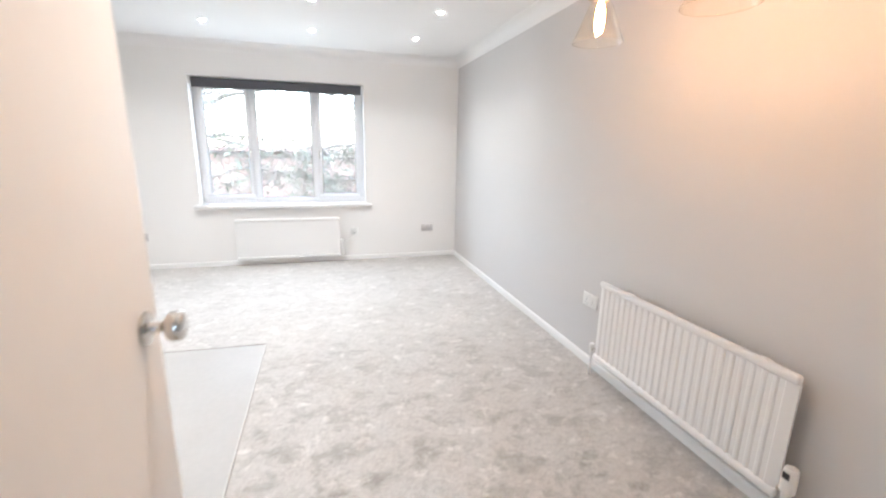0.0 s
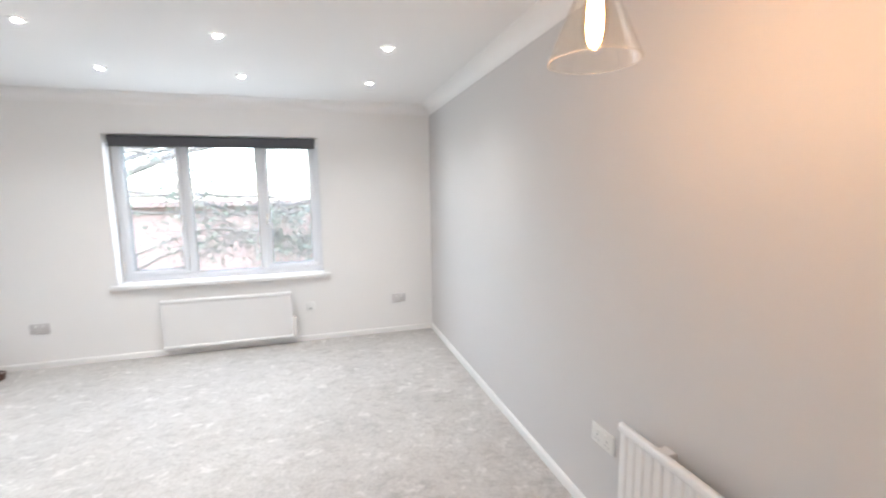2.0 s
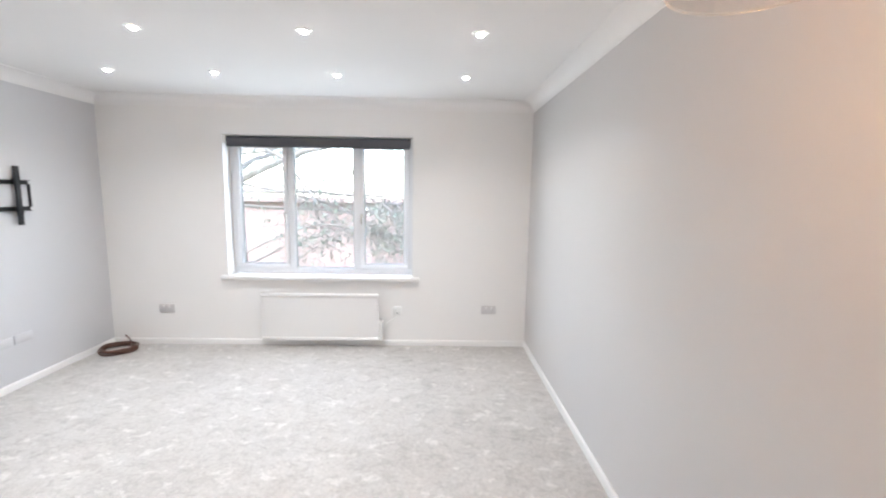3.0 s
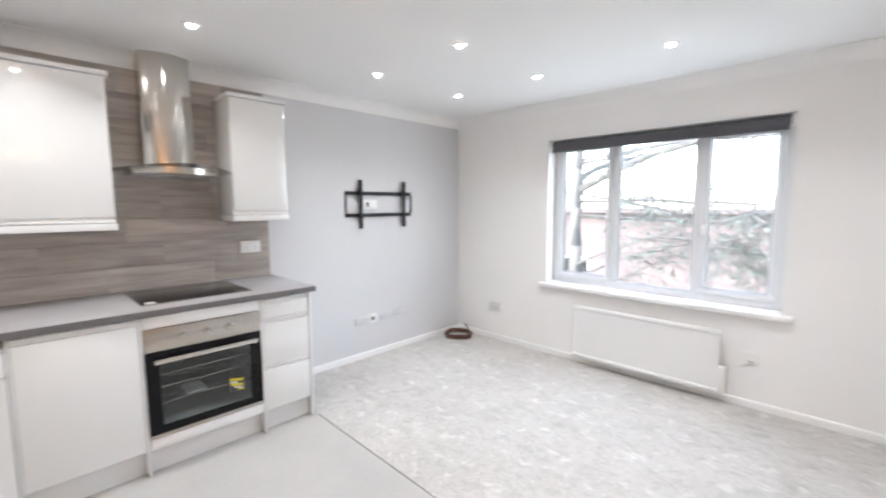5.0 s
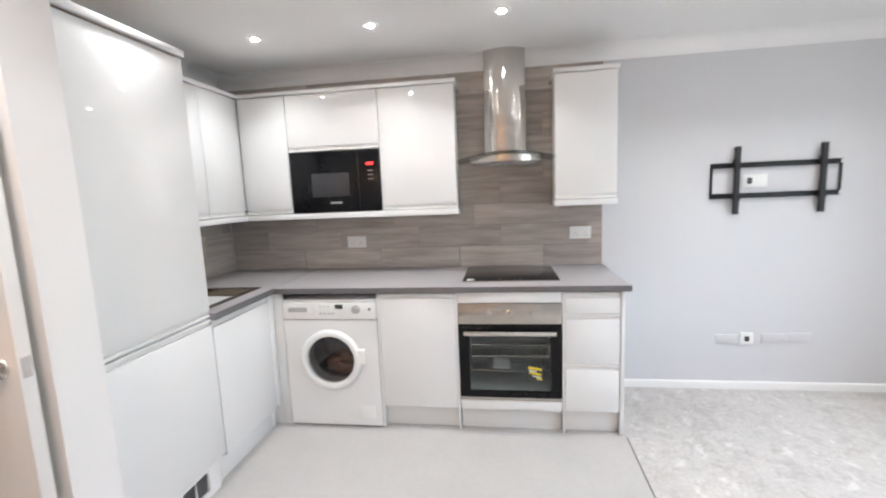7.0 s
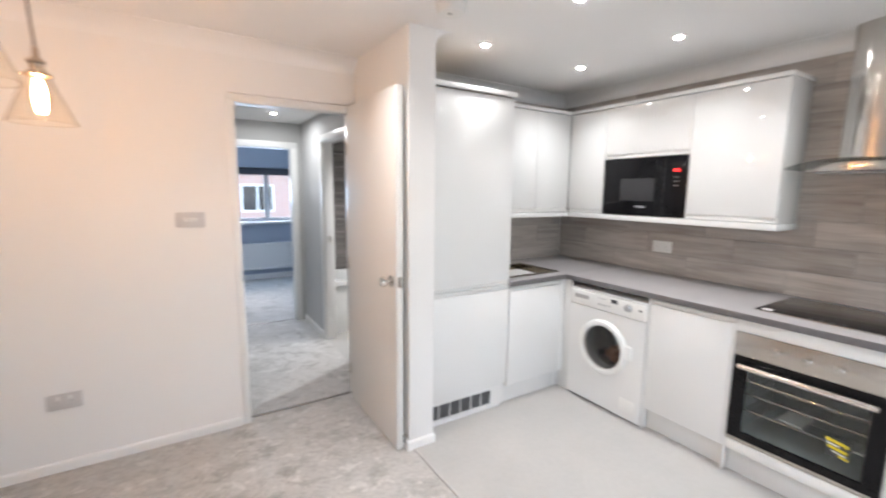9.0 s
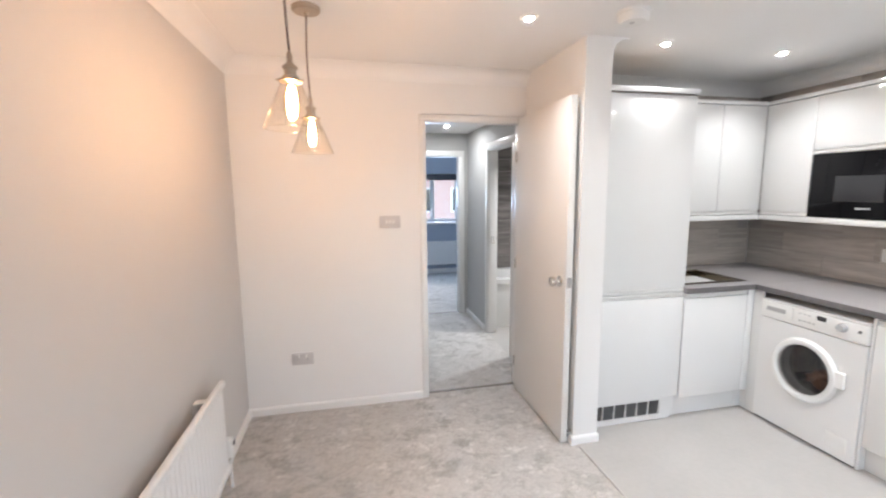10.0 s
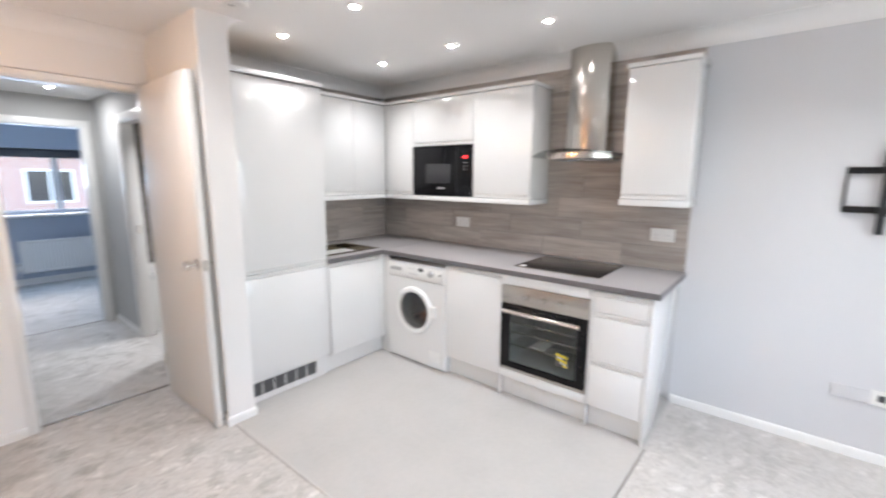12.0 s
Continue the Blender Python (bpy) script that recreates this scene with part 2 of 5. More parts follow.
# brushed upright: the gloss is drawn out along the height
steel = M_STEEL.node_tree.nodes["Principled BSDF"]
steel.inputs["Anisotropic"].default_value, steel.inputs["Anisotropic Rotation"].default_value = 0.85, 0.25
upright = M_STEEL.node_tree.nodes.new("ShaderNodeTangent")
upright.direction_type, upright.axis = "RADIAL", "Z"
M_STEEL.node_tree.links.new(upright.outputs[0], steel.inputs["Tangent"])
M_STEEL_H = material("brushed_steel_level", (0.56, 0.525, 0.485), 0.22, metal=1.0, vary=0.05, coarse=6, fine=90, bump=0.04, stretch=(0.04, 0.04, 1))
M_CHROME = material("polished_chrome", (0.72, 0.69, 0.65), 0.1, metal=1.0, vary=0.02, bump=0.0)
M_BRASS = material("brushed_bronze_metal", (0.46, 0.39, 0.32), 0.28, metal=1.0, vary=0.06, bump=0.02)
M_BLACK_GLASS = material("black_glass", (0.006, 0.006, 0.007), 0.06, vary=0.1, bump=0.0, gloss=0.22)
M_DARK_WINDOW = material("dark_mesh_window", (0.036, 0.036, 0.039), 0.15, vary=0.2, fine=300, bump=0.0)
M_BLACK = material("black_powder_coat", (0.012, 0.012, 0.013), 0.45, vary=0.15, fine=200, bump=0.05)
M_CAVITY = material("grey_enamel", (0.33, 0.36, 0.35), 0.35, vary=0.1, bump=0.02)
M_ENAMEL = material("white_enamel", (0.80, 0.80, 0.79), 0.2, vary=0.008, fine=30, bump=0.0, coat=0.2)
M_PLASTIC = material("white_plastic", (0.80, 0.80, 0.78), 0.3, vary=0.01, fine=50, bump=0.0)
M_GREY_PLASTIC = material("grey_plastic", (0.42, 0.42, 0.42), 0.35, vary=0.04, bump=0.0)
M_SLAT = material("dark_grey_louvre_plastic", (0.15, 0.15, 0.155), 0.4, vary=0.05, bump=0.0)
M_DARK_PLASTIC = material("dark_plastic", (0.03, 0.03, 0.032), 0.35, vary=0.1, bump=0.0)
M_SEAL = material("grey_rubber_seal", (0.26, 0.27, 0.28), 0.5, vary=0.1, coarse=14, fine=60, bump=0.1)
M_LAUNDRY = material("brown_laundry", (0.30, 0.155, 0.09), 0.9, vary=0.5, coarse=18, fine=90, bump=0.5, dist=0.02)
M_RADIATOR = material("white_radiator_enamel", (0.80, 0.795, 0.785), 0.3, vary=0.01, fine=60, bump=0.01)
M_UPVC = material("white_upvc", (0.78, 0.79, 0.81), 0.28, vary=0.01, fine=80, bump=0.0)
M_BLIND = material("charcoal_blind_fabric", (0.10, 0.10, 0.112), 0.85, vary=0.12, fine=400, bump=0.15)
M_CABLE = material("brown_cable_sheath", (0.10, 0.045, 0.03), 0.5, vary=0.2, bump=0.02)
M_CORD = material("dark_braided_flex", (0.13, 0.10, 0.085), 0.7, vary=0.2, fine=500, bump=0.2)
M_GLASS = pane_glass("window_pane_glass", (0.98, 0.99, 0.99))
M_SHADE = pane_glass("clear_shade_glass", (1.0, 0.985, 0.96), 1.5)
# polished cut edge of the glass; a little milky white paints its glint
M_GLASS_EDGE = pane_glass("polished_glass_edge", (1.0, 0.985, 0.96), 1.5, 0.15)
edge_nodes, edge_links = M_GLASS_EDGE.node_tree.nodes, M_GLASS_EDGE.node_tree.links
edge_milk, edge_mix = edge_nodes.new("ShaderNodeBsdfTranslucent"), edge_nodes.new("ShaderNodeMixShader")
edge_mix.inputs[0].default_value = 0.05
edge_links.new(edge_nodes["Mix Shader"].outputs[0], edge_mix.inputs[1])
edge_links.new(edge_milk.outputs[0], edge_mix.inputs[2])
edge_links.new(edge_mix.outputs[0], edge_nodes["Material Output"].inputs[0])
M_HOOD_GLASS = pane_glass("smoked_hood_glass", (0.72, 0.74, 0.73), 1.5)
M_OVEN_GLASS = pane_glass("tinted_oven_glass", (0.80, 0.83, 0.83), 1.5, 0.02)
M_DRUM_GLASS = pane_glass("dark_porthole_glass", (0.82, 0.79, 0.77), 1.5)
M_DRUM = material("dark_drum_steel", (0.34, 0.31, 0.29), 0.35, metal=0.6, coarse=14, fine=60, bump=0.0, second=(0.16, 0.145, 0.135))
M_BLANK = material("painted_over_plate", (0.62, 0.62, 0.63), 0.5, vary=0.02, bump=0.0)
# white plate plastic, shade on the door and window walls mixed into the colour
M_SHADED_PLATE = material("shaded_white_plate", (0.60, 0.585, 0.58), 0.35, vary=0.02, bump=0.0)
M_BULB = glowing("warm_filament_bulb", (1.0, 0.55, 0.27), BULB_GLOW)
M_BULB_GLASS = pane_glass("amber_bulb_glass", (1.0, 0.93, 0.80), 1.5)
M_LED = glowing("led_lens", (1.0, 0.98, 0.95), 60.0)
M_RED = glowing("red_display", (1.0, 0.03, 0.03), 2.0)
M_YELLOW = material("yellow_sticker", (0.75, 0.6, 0.03), 0.5, vary=0.05, bump=0.0)
M_PAPER = material("white_sticker", (0.75, 0.75, 0.72), 0.6, vary=0.05, bump=0.0)
M_BLUE_WALL = material("blue_grey_bedroom_paint", (0.42, 0.48, 0.58), 0.75, vary=0.02, fine=200)
M_HALL_WALL = material("grey_hall_paint", (0.50, 0.50, 0.49), 0.75, vary=0.02, fine=200)
M_BRICK = brickwork("red_brickwork", (0.205, 0.14, 0.14), (0.26, 0.185, 0.182), (0.30, 0.285, 0.285))
# brick lightened in colour for the bright daylight on the far house
M_BRIGHTENED_BRICK = brickwork("brightened_pink_brickwork", (0.40, 0.22, 0.19), (0.45, 0.28, 0.25), (0.45, 0.42, 0.40))
M_ROOF = material("brown_roof_tile", (0.20, 0.13, 0.10), 0.9, vary=0.25, coarse=3, fine=30, bump=0.3, dist=0.02)
M_BARK = material("grey_bark", (0.22, 0.21, 0.20), 0.95, vary=0.3, coarse=5, fine=40, bump=0.6, dist=0.02, stretch=(1, 1, 0.3))
M_LEAF = material("evergreen_leaf", (0.22, 0.26, 0.22), 0.6, vary=0.3, coarse=3, fine=20, bump=0.0)
M_GRASS = material("rough_grass", (0.10, 0.13, 0.06), 0.95, vary=0.4, coarse=0.6, fine=15, bump=0.5, dist=0.05)
M_TARMAC = material("tarmac", (0.06, 0.06, 0.06), 0.9, vary=0.2, coarse=1, fine=80, bump=0.3)
# dark brown for the unseen fridge top, cuts light bounced to the ceiling
M_GLOW_DAMPER = material("glow_damping_brown", (0.30, 0.22, 0.15), 0.9, vary=0.2, coarse=20, fine=160, bump=0.1)
M_SINK = material("brushed_sink_steel", (0.20, 0.165, 0.12), 0.2, metal=1.0, vary=0.1, coarse=8, fine=120, bump=0.03)
M_BINDING = material("pale_carpet_binding", (0.54, 0.525, 0.50), 0.9, vary=0.15, fine=90, bump=0.2)
M_THRESH = material("dull_metal_strip", (0.24, 0.22, 0.20), 0.45, metal=0.5, vary=0.15, bump=0.02)


# ---- mesh makers ----
def box(bm, x0, x1, y0, y1, z0, z1, bevel=0.0, segments=2):
    m = Matrix.Translation(((x0 + x1) / 2, (y0 + y1) / 2, (z0 + z1) / 2)) @ Matrix.Diagonal((abs(x1 - x0), abs(y1 - y0), abs(z1 - z0), 1))
    r = bmesh.ops.create_cube(bm, size=1, matrix=m)
    if bevel:
        es = list({e for v in r["verts"] for e in v.link_edges})
        bmesh.ops.bevel(bm, geom=es, offset=bevel, segments=segments, affect="EDGES", profile=0.5)
    return bm


def boxed(*a, **k):
    return box(bmesh.new(), *a, **k)


def rod(bm, a, b, r, sides=16, r2=None):
    a, b = Vector(a), Vector(b)
    d = b - a
    m = Matrix.Translation((a + b) / 2) @ d.to_track_quat("Z", "Y").to_matrix().to_4x4()
    bmesh.ops.create_cone(bm, cap_ends=True, segments=sides, radius1=r, radius2=r if r2 is None else r2, depth=d.length, matrix=m)
    return bm


def lathe(bm, profile, at, axis="Z", sides=32, ring=False):
    """Turns (radius, height) pairs round an axis through `at`; a ring closes on itself and stays open in the middle."""
    turn = {"Z": Matrix.Identity(4), "X": Matrix.Rotation(radians(90), 4, "Y"), "-Y": Matrix.Rotation(radians(90), 4, "X")}[axis]
    m = Matrix.Translation(at) @ turn
    rings = []
    for r, h in profile:
        rings.append([bm.verts.new(m @ Vector((r * math.cos(2 * math.pi * i / sides), r * math.sin(2 * math.pi * i / sides), h))) for i in range(sides)])
    for p, q in zip(rings, rings[1:] + rings[:1] if ring else rings[1:]):
        for i in range(sides):
            bm.faces.new((p[i], p[(i + 1) % sides], q[(i + 1) % sides], q[i]))
    if not ring:
        bm.faces.new(rings[0][::-1])
        bm.faces.new(rings[-1])
    bmesh.ops.recalc_face_normals(bm, faces=bm.faces[:])
    return bm


def tube(bm, points, radius, sides=8, taper=None):
    """A round tube through points; radius is one number or follows taper to its end."""
    pts = [Vector(p) for p in points]
    rings = []
    for i, p in enumerate(pts):
        d = (pts[min(i + 1, len(pts) - 1)] - pts[max(i - 1, 0)]).normalized()
        q = d.to_track_quat("Z", "Y")
        r = radius if taper is None else radius + (taper - radius) * i / (len(pts) - 1)
        rings.append([bm.verts.new(p + q @ Vector((r * math.cos(2 * math.pi * k / sides), r * math.sin(2 * math.pi * k / sides), 0))) for k in range(sides)])
    for a, b in zip(rings, rings[1:]):
        for k in range(sides):
            bm.faces.new((a[k], a[(k + 1) % sides], b[(k + 1) % sides], b[k]))
    bm.faces.new(rings[0][::-1])
    bm.faces.new(rings[-1])
    return bm


def sweep(bm, profile, a, b, along):
    """Extrudes a closed profile from a to b along 'x' or 'y'. profile: (across, up) in world numbers."""
    def at(u, v, s):
        return (s, u, v) if along == "x" else (u, s, v)
    p = [bm.verts.new(at(u, v, a)) for u, v in profile]
    q = [bm.verts.new(at(u, v, b)) for u, v in profile]
    n = len(p)
    for i in range(n):
        bm.faces.new((p[i], p[(i + 1) % n], q[(i + 1) % n], q[i]))
    bm.faces.new(p[::-1])
    bm.faces.new(q)
    bmesh.ops.recalc_face_normals(bm, faces=bm.faces[:])
    return bm


def smooth_by_angle(me, degrees=35):
    flags = [True] * len(me.polygons)
    me.polygons.foreach_set("use_smooth", flags)
    me.set_sharp_from_angle(angle=radians(degrees))


def thing(name, at, label, category, group="", kind=""):
    ob = new(name)
    ob.location = at
    ob.empty_display_size = 0.1
    return tagged(ob, label, category, group, kind)



def origin_of(ob):
    o = Vector((0, 0, 0))
    while ob is not None:
        o += ob.location
        ob = ob.parent
    return o


def part(name, bm, mat, parent, label=""):
    """Links a bmesh, written in the world's metres, as one mesh under a thing or a part."""
    me = bpy.data.meshes.new(name)
    bm.transform(Matrix.Translation(-origin_of(parent)))
    bm.to_mesh(me)
    bm.free()
    me.materials.append(mat)
    smooth_by_angle(me)
    ob = new(name, me)
    ob.parent = parent
    return tagged(ob, label)


def single(name, bm, mat, label, category, kind="", group="", at=(0, 0, 0)):
    """A thing that is one mesh."""
    me = bpy.data.meshes.new(name)
    bm.transform(Matrix.Translation(-Vector(at)))
    bm.to_mesh(me)
    bm.free()
    me.materials.append(mat)
    smooth_by_angle(me)
    ob = new(name, me)
    ob.location = at
    return tagged(ob, label, category, group, kind)


# ---- the large structure ----
T = 0.12


def wall(name, mat, label, boxes):
    bm = bmesh.new()
    for b in boxes:
        box(bm, *b)
    return single(name, bm, mat, label, "wall", "structure")


ZT = ZC + 0.12
YO = YW + 0.28
wall("wall_window", M_WHITE_WALL, "warm white painted plaster wall round the window", [
    (XL - T, WIN_X0, YW, YO, -0.1, ZT), (WIN_X1, XR + T, YW, YO, -0.1, ZT),
    (WIN_X0, WIN_X1, YW, YO, -0.1, WIN_Z0 - 0.045), (WIN_X0, WIN_X1, YW, YO, WIN_Z1, ZT)])
wall("wall_right", M_GREY_WALL, "pale grey painted plain plaster wall", [(XR, XR + T, YD - T, YW, -0.1, ZT)])
wall("wall_left", M_DAYLIT_WALL, "pale grey painted wall behind kitchen and television bracket", [(XL - T, XL, YD - T, YW, -0.1, ZT)])
wall("wall_door", M_WHITE_WALL, "warm white painted wall with the doorway", [
    (XL, DOOR_X0 - 0.03, YD - 0.1, YD, -0.1, ZT), (DOOR_X1 + 0.03, XR, YD - 0.1, YD, -0.1, ZT), (DOOR_X0 - 0.03, DOOR_X1 + 0.03, YD - 0.1, YD, DOOR_H + 0.03, ZT)])
wall("wall_stub", M_WHITE_WALL, "short white partition beside the tall fridge unit", [(STUB_X0, STUB_X1, YD, STUB_Y, -0.1, ZT)])
single("ceiling", boxed(XL, XR, YD, YW, ZC, ZT), M_CEILING, "flat white painted ceiling with recessed spotlights", "ceiling", "structure")

# carpet: one sheet through room and hall, with the vinyl laid in its corner
LINO = [(XL, YD), (STUB_X0, YD), (STUB_X0, STUB_Y), (-0.215, STUB_Y), (-0.228, 3.376), (-1.57, 3.408), (XL, 3.408)]
bm = bmesh.new()
box(bm, XL, XR, YD - 0.1, YW, -0.1, 0.0)
single("floor", bm, M_CARPET, "light grey plush cut-pile carpet with brushed patches", "carpet", "structure")
bm = bmesh.new()
low = [bm.verts.new((x, y, 0.0005)) for x, y in LINO]
top = [bm.verts.new((x, y, 0.005)) for x, y in LINO]
bm.faces.new(top)
for i in range(len(LINO)):
    j = (i + 1) % len(LINO)
    bm.faces.new((low[i], low[j], top[j], top[i]))
bmesh.ops.recalc_face_normals(bm, faces=bm.faces[:])
single("kitchen_floor", bm, M_LINO, "smooth light grey vinyl floor in the kitchen corner", "vinyl floor", "structure")
# dark strip stands in for the shadow along the raised carpet edge
bm = bmesh.new()
tube(bm, [(-1.56, 3.410, 0.004), (-0.228, 3.378, 0.004)], 0.0045, 10)
single("trim", bm, M_THRESH, "thin dark strip for the shadow gap between vinyl and carpet", "threshold strip", "structure")

single("trim_carpet_edge", boxed(-0.2285, -0.2195, STUB_Y + 0.02, 3.37, 0.0005, 0.0075, bevel=0.003), M_BINDING, "pale bound carpet edge against the vinyl", "carpet edge", "structure")

# coving: a hollow quarter curve under the ceiling
def cove(along, wall_at, inward, a, b, bm):
    size, prof, steps = ZC - ZP, [(wall_at, ZC + 0.01), (wall_at, ZP), (wall_at + inward * 0.003, ZP)], 16
    for i in range(steps + 1):
        ang = radians(90 * i / steps)
        prof.append((wall_at + inward * (0.003 + (size * 1.15 - 0.003) * (1 - math.cos(ang))), ZP + (size - 0.004) * math.sin(ang)))
    prof.append((wall_at + inward * size * 1.15, ZC + 0.01))
    sweep(bm, prof, a, b, along)


def coving(name, along, wall_at, inward, a, b):
    bm = bmesh.new()
    cove(along, wall_at, inward, a, b, bm)
    single(name, bm, M_CEILING, "white plaster coving between wall and ceiling", "coving", "structure")


coving("coving_window", "x", YW, -1, XL, XR)
coving("coving_right", "y", XR, -1, YD, YW)
coving("coving_left", "y", XL, 1, YD, YW)
coving("coving_door", "x", YD, 1, STUB_X1, XR)
coving("coving_kitchen", "x", YD, 1, XL, STUB_X0)
coving("coving_stub", "y", STUB_X0, -1, YD, STUB_Y - 0.004)


def skirting(name, along, wall_at, inward, a, b, h=0.054, d=0.016):
    prof = [(wall_at, 0.0), (wall_at + inward * d, 0.0), (wall_at + inward * d, h - 0.014), (wall_at + inward * d * 0.85, h - 0.005), (wall_at + inward * d * 0.5, h), (wall_at, h)]
    single(name, sweep(bmesh.new(), prof, a, b, along), M_TRIM, "white gloss painted skirting board", "skirting board", "structure")


skirting("baseboard_window", "x", YW, -1, XL, XR)
skirting("baseboard_right", "y", XR, -1, YD, YW - 0.016)
skirting("baseboard_left", "y", XL, 1, 3.40, YW - 0.016)
skirting("baseboard_door", "x", YD, 1, DOOR_X1 + 0.05, XR - 0.016)
skirting("baseboard_stub_end", "x", STUB_Y, 1, STUB_X0 - 0.006, STUB_X1 + 0.016)
skirting("baseboard_stub_side", "y", STUB_X1, 1, YD, STUB_Y)

# hall, bathroom and bedroom beyond the doorway
HX1, BY, BX0, BX1 = 1.25, -4.15, -2.3, 1.6
BD0, BD1, BDH = -0.22, 0.54, 1.95
wall("wall_hall_side", M_HALL_WALL, "grey painted hall wall with the bathroom doorway", [
    (HALL_X - 0.1, HALL_X, HALL_Y, -0.70, -0.1, ZT), (HALL_X - 0.1, HALL_X, 0.02, YD - 0.1, -0.1, ZT), (HALL_X - 0.1, HALL_X, -0.70, 0.02, 1.98, ZT)])
wall("wall_hall_end", M_HALL_WALL, "grey painted hall end wall with the bedroom doorway", [
    (-2.3, BD0 - 0.03, HALL_Y - 0.1, HALL_Y, -0.1, ZT), (BD1 + 0.03, HX1 + T, HALL_Y - 0.1, HALL_Y, -0.1, ZT), (BD0 - 0.03, BD1 + 0.03, HALL_Y - 0.1, HALL_Y, BDH + 0.03, ZT)])
wall("wall_hall_far", M_HALL_WALL, "plain grey painted hall wall", [(HX1, HX1 + T, HALL_Y, YD - 0.1, -0.1, ZT)])
single("ceiling_hall", boxed(-2.3, HX1, HALL_Y, YD - 0.1, HALL_C, ZT), M_CEILING, "white painted hall ceiling", "ceiling", "structure")
single("floor_hall", boxed(-0.33, HX1, HALL_Y - 0.1, YD - 0.1, -0.1, 0.0), M_CARPET, "light grey plush carpet in the hall", "carpet", "structure")
skirting("baseboard_hall", "y", HALL_X, 1, HALL_Y, -0.77)
skirting("baseboard_hall_near", "y", HALL_X, 1, 0.09, YD - 0.1)
single("trim_threshold", boxed(DOOR_X0, DOOR_X1, YD - 0.075, YD - 0.05, 0.0, 0.006, bevel=0.002), M_THRESH, "thin metal carpet strip in the doorway", "threshold strip", "structure")
single("trim_threshold_bedroom", boxed(BD0, BD1, HALL_Y - 0.06, HALL_Y - 0.035, 0.0, 0.006, bevel=0.002), M_THRESH, "thin metal carpet strip in the bedroom doorway", "threshold strip", "structure")

# bathroom
wall("wall_bathroom", M_WHITE_WALL, "bathroom outer walls", [(-2.4, -2.3, HALL_Y, YD - 0.1, -0.1, ZT)])
single("floor_bathroom", boxed(-2.3, -0.33, HALL_Y, YD - 0.1, -0.1, 0.0), M_LINO, "grey bathroom floor", "floor", "structure")

# bedroom
# window's right side (BW1) is unseen, widened to let in more daylight
BW0, BW1, BZ0, BZ1 = -0.92, 0.95, 0.97, 1.86
wall("wall_bedroom_window", M_BLUE_WALL, "blue-grey painted bedroom wall under the window", [
    (BX0, BW0, BY - 0.25, BY, -0.1, ZT), (BW1, BX1, BY - 0.25, BY, -0.1, ZT), (BW0, BW1, BY - 0.25, BY, -0.1, BZ0), (BW0, BW1, BY - 0.25, BY, BZ1, ZT)])
wall("wall_bedroom_sides", M_BLUE_WALL, "blue-grey painted bedroom side walls", [(BX0 - T, BX0, BY, HALL_Y - 0.1, -0.1, ZT), (BX1, BX1 + T, BY, HALL_Y - 0.1, -0.1, ZT), (HX1 + T, BX1, HALL_Y - 0.2, HALL_Y - 0.1, -0.1, ZT)])
single("ceiling_bedroom", boxed(BX0, BX1, BY, HALL_Y - 0.1, ZC, ZT), M_CEILING, "white painted bedroom ceiling", "ceiling", "structure")
single("floor_bedroom", boxed(BX0, BX1, BY, HALL_Y - 0.1, -0.1, 0.0), M_CARPET, "grey plush carpet in the bedroom", "carpet", "structure")
skirting("baseboard_bedroom", "x", BY, 1, BX0, BX1, 0.09)


# ---- doors and windows ----
def doorway(name, x0, x1, h, y0, y1, label, inner=True):
    """Lining and architraves of a doorway in a wall that runs along x, from y0 to y1."""
    d = thing(name, ((x0 + x1) / 2, y0, 0), label, "door frame", "", "structure")
    part("jamb", boxed(x0 - 0.03, x0, y0 + 0.002, y1 - 0.002, 0, h, bevel=0.002), M_TRIM, d)
    part("jamb", boxed(x1, x1 + 0.03, y0 + 0.002, y1 - 0.002, 0, h, bevel=0.002), M_TRIM, d)
    part("head", boxed(x0 - 0.03, x1 + 0.03, y0 + 0.002, y1 - 0.002, h, h + 0.03, bevel=0.002), M_TRIM, d)
    return d


def architrave(d, x0, x1, h, y, out, w=0.06, left=True, right=True):
    a, b = (y, y + out * 0.014) if out > 0 else (y + out * 0.014, y)
    if left:
        part("architrave", boxed(x0 - w - 0.006, x0 - 0.006, a, b, 0, h + 0.006, bevel=0.005), M_TRIM, d)
    if right:
        part("architrave", boxed(x1 + 0.006, x1 + w + 0.006, a, b, 0, h + 0.006, bevel=0.005), M_TRIM, d)
    part("architrave", boxed(x0 - w - 0.006, x1 + w + 0.006, a, b, h + 0.006, h + w + 0.006, bevel=0.005), M_TRIM, d)


d1 = doorway("door_frame_1", DOOR_X0, DOOR_X1, DOOR_H - 0.02, YD - 0.1, YD + 0.004, "white painted doorway lining with a slim trim")
part("architrave", boxed(DOOR_X1 + 0.008, DOOR_X1 + 0.045, YD, YD + 0.012, 0, DOOR_H - 0.012, bevel=0.004), M_TRIM, d1)
part("architrave", boxed(DOOR_X0 - 0.035, DOOR_X1 + 0.045, YD, YD + 0.012, DOOR_H - 0.012, DOOR_H + 0.025, bevel=0.004), M_TRIM, d1)
d2 = doorway("door_frame_2", BD0, BD1, BDH, HALL_Y - 0.1, HALL_Y, "white painted bedroom doorway")
architrave(d2, BD0, BD1, BDH, HALL_Y, 1, 0.065)

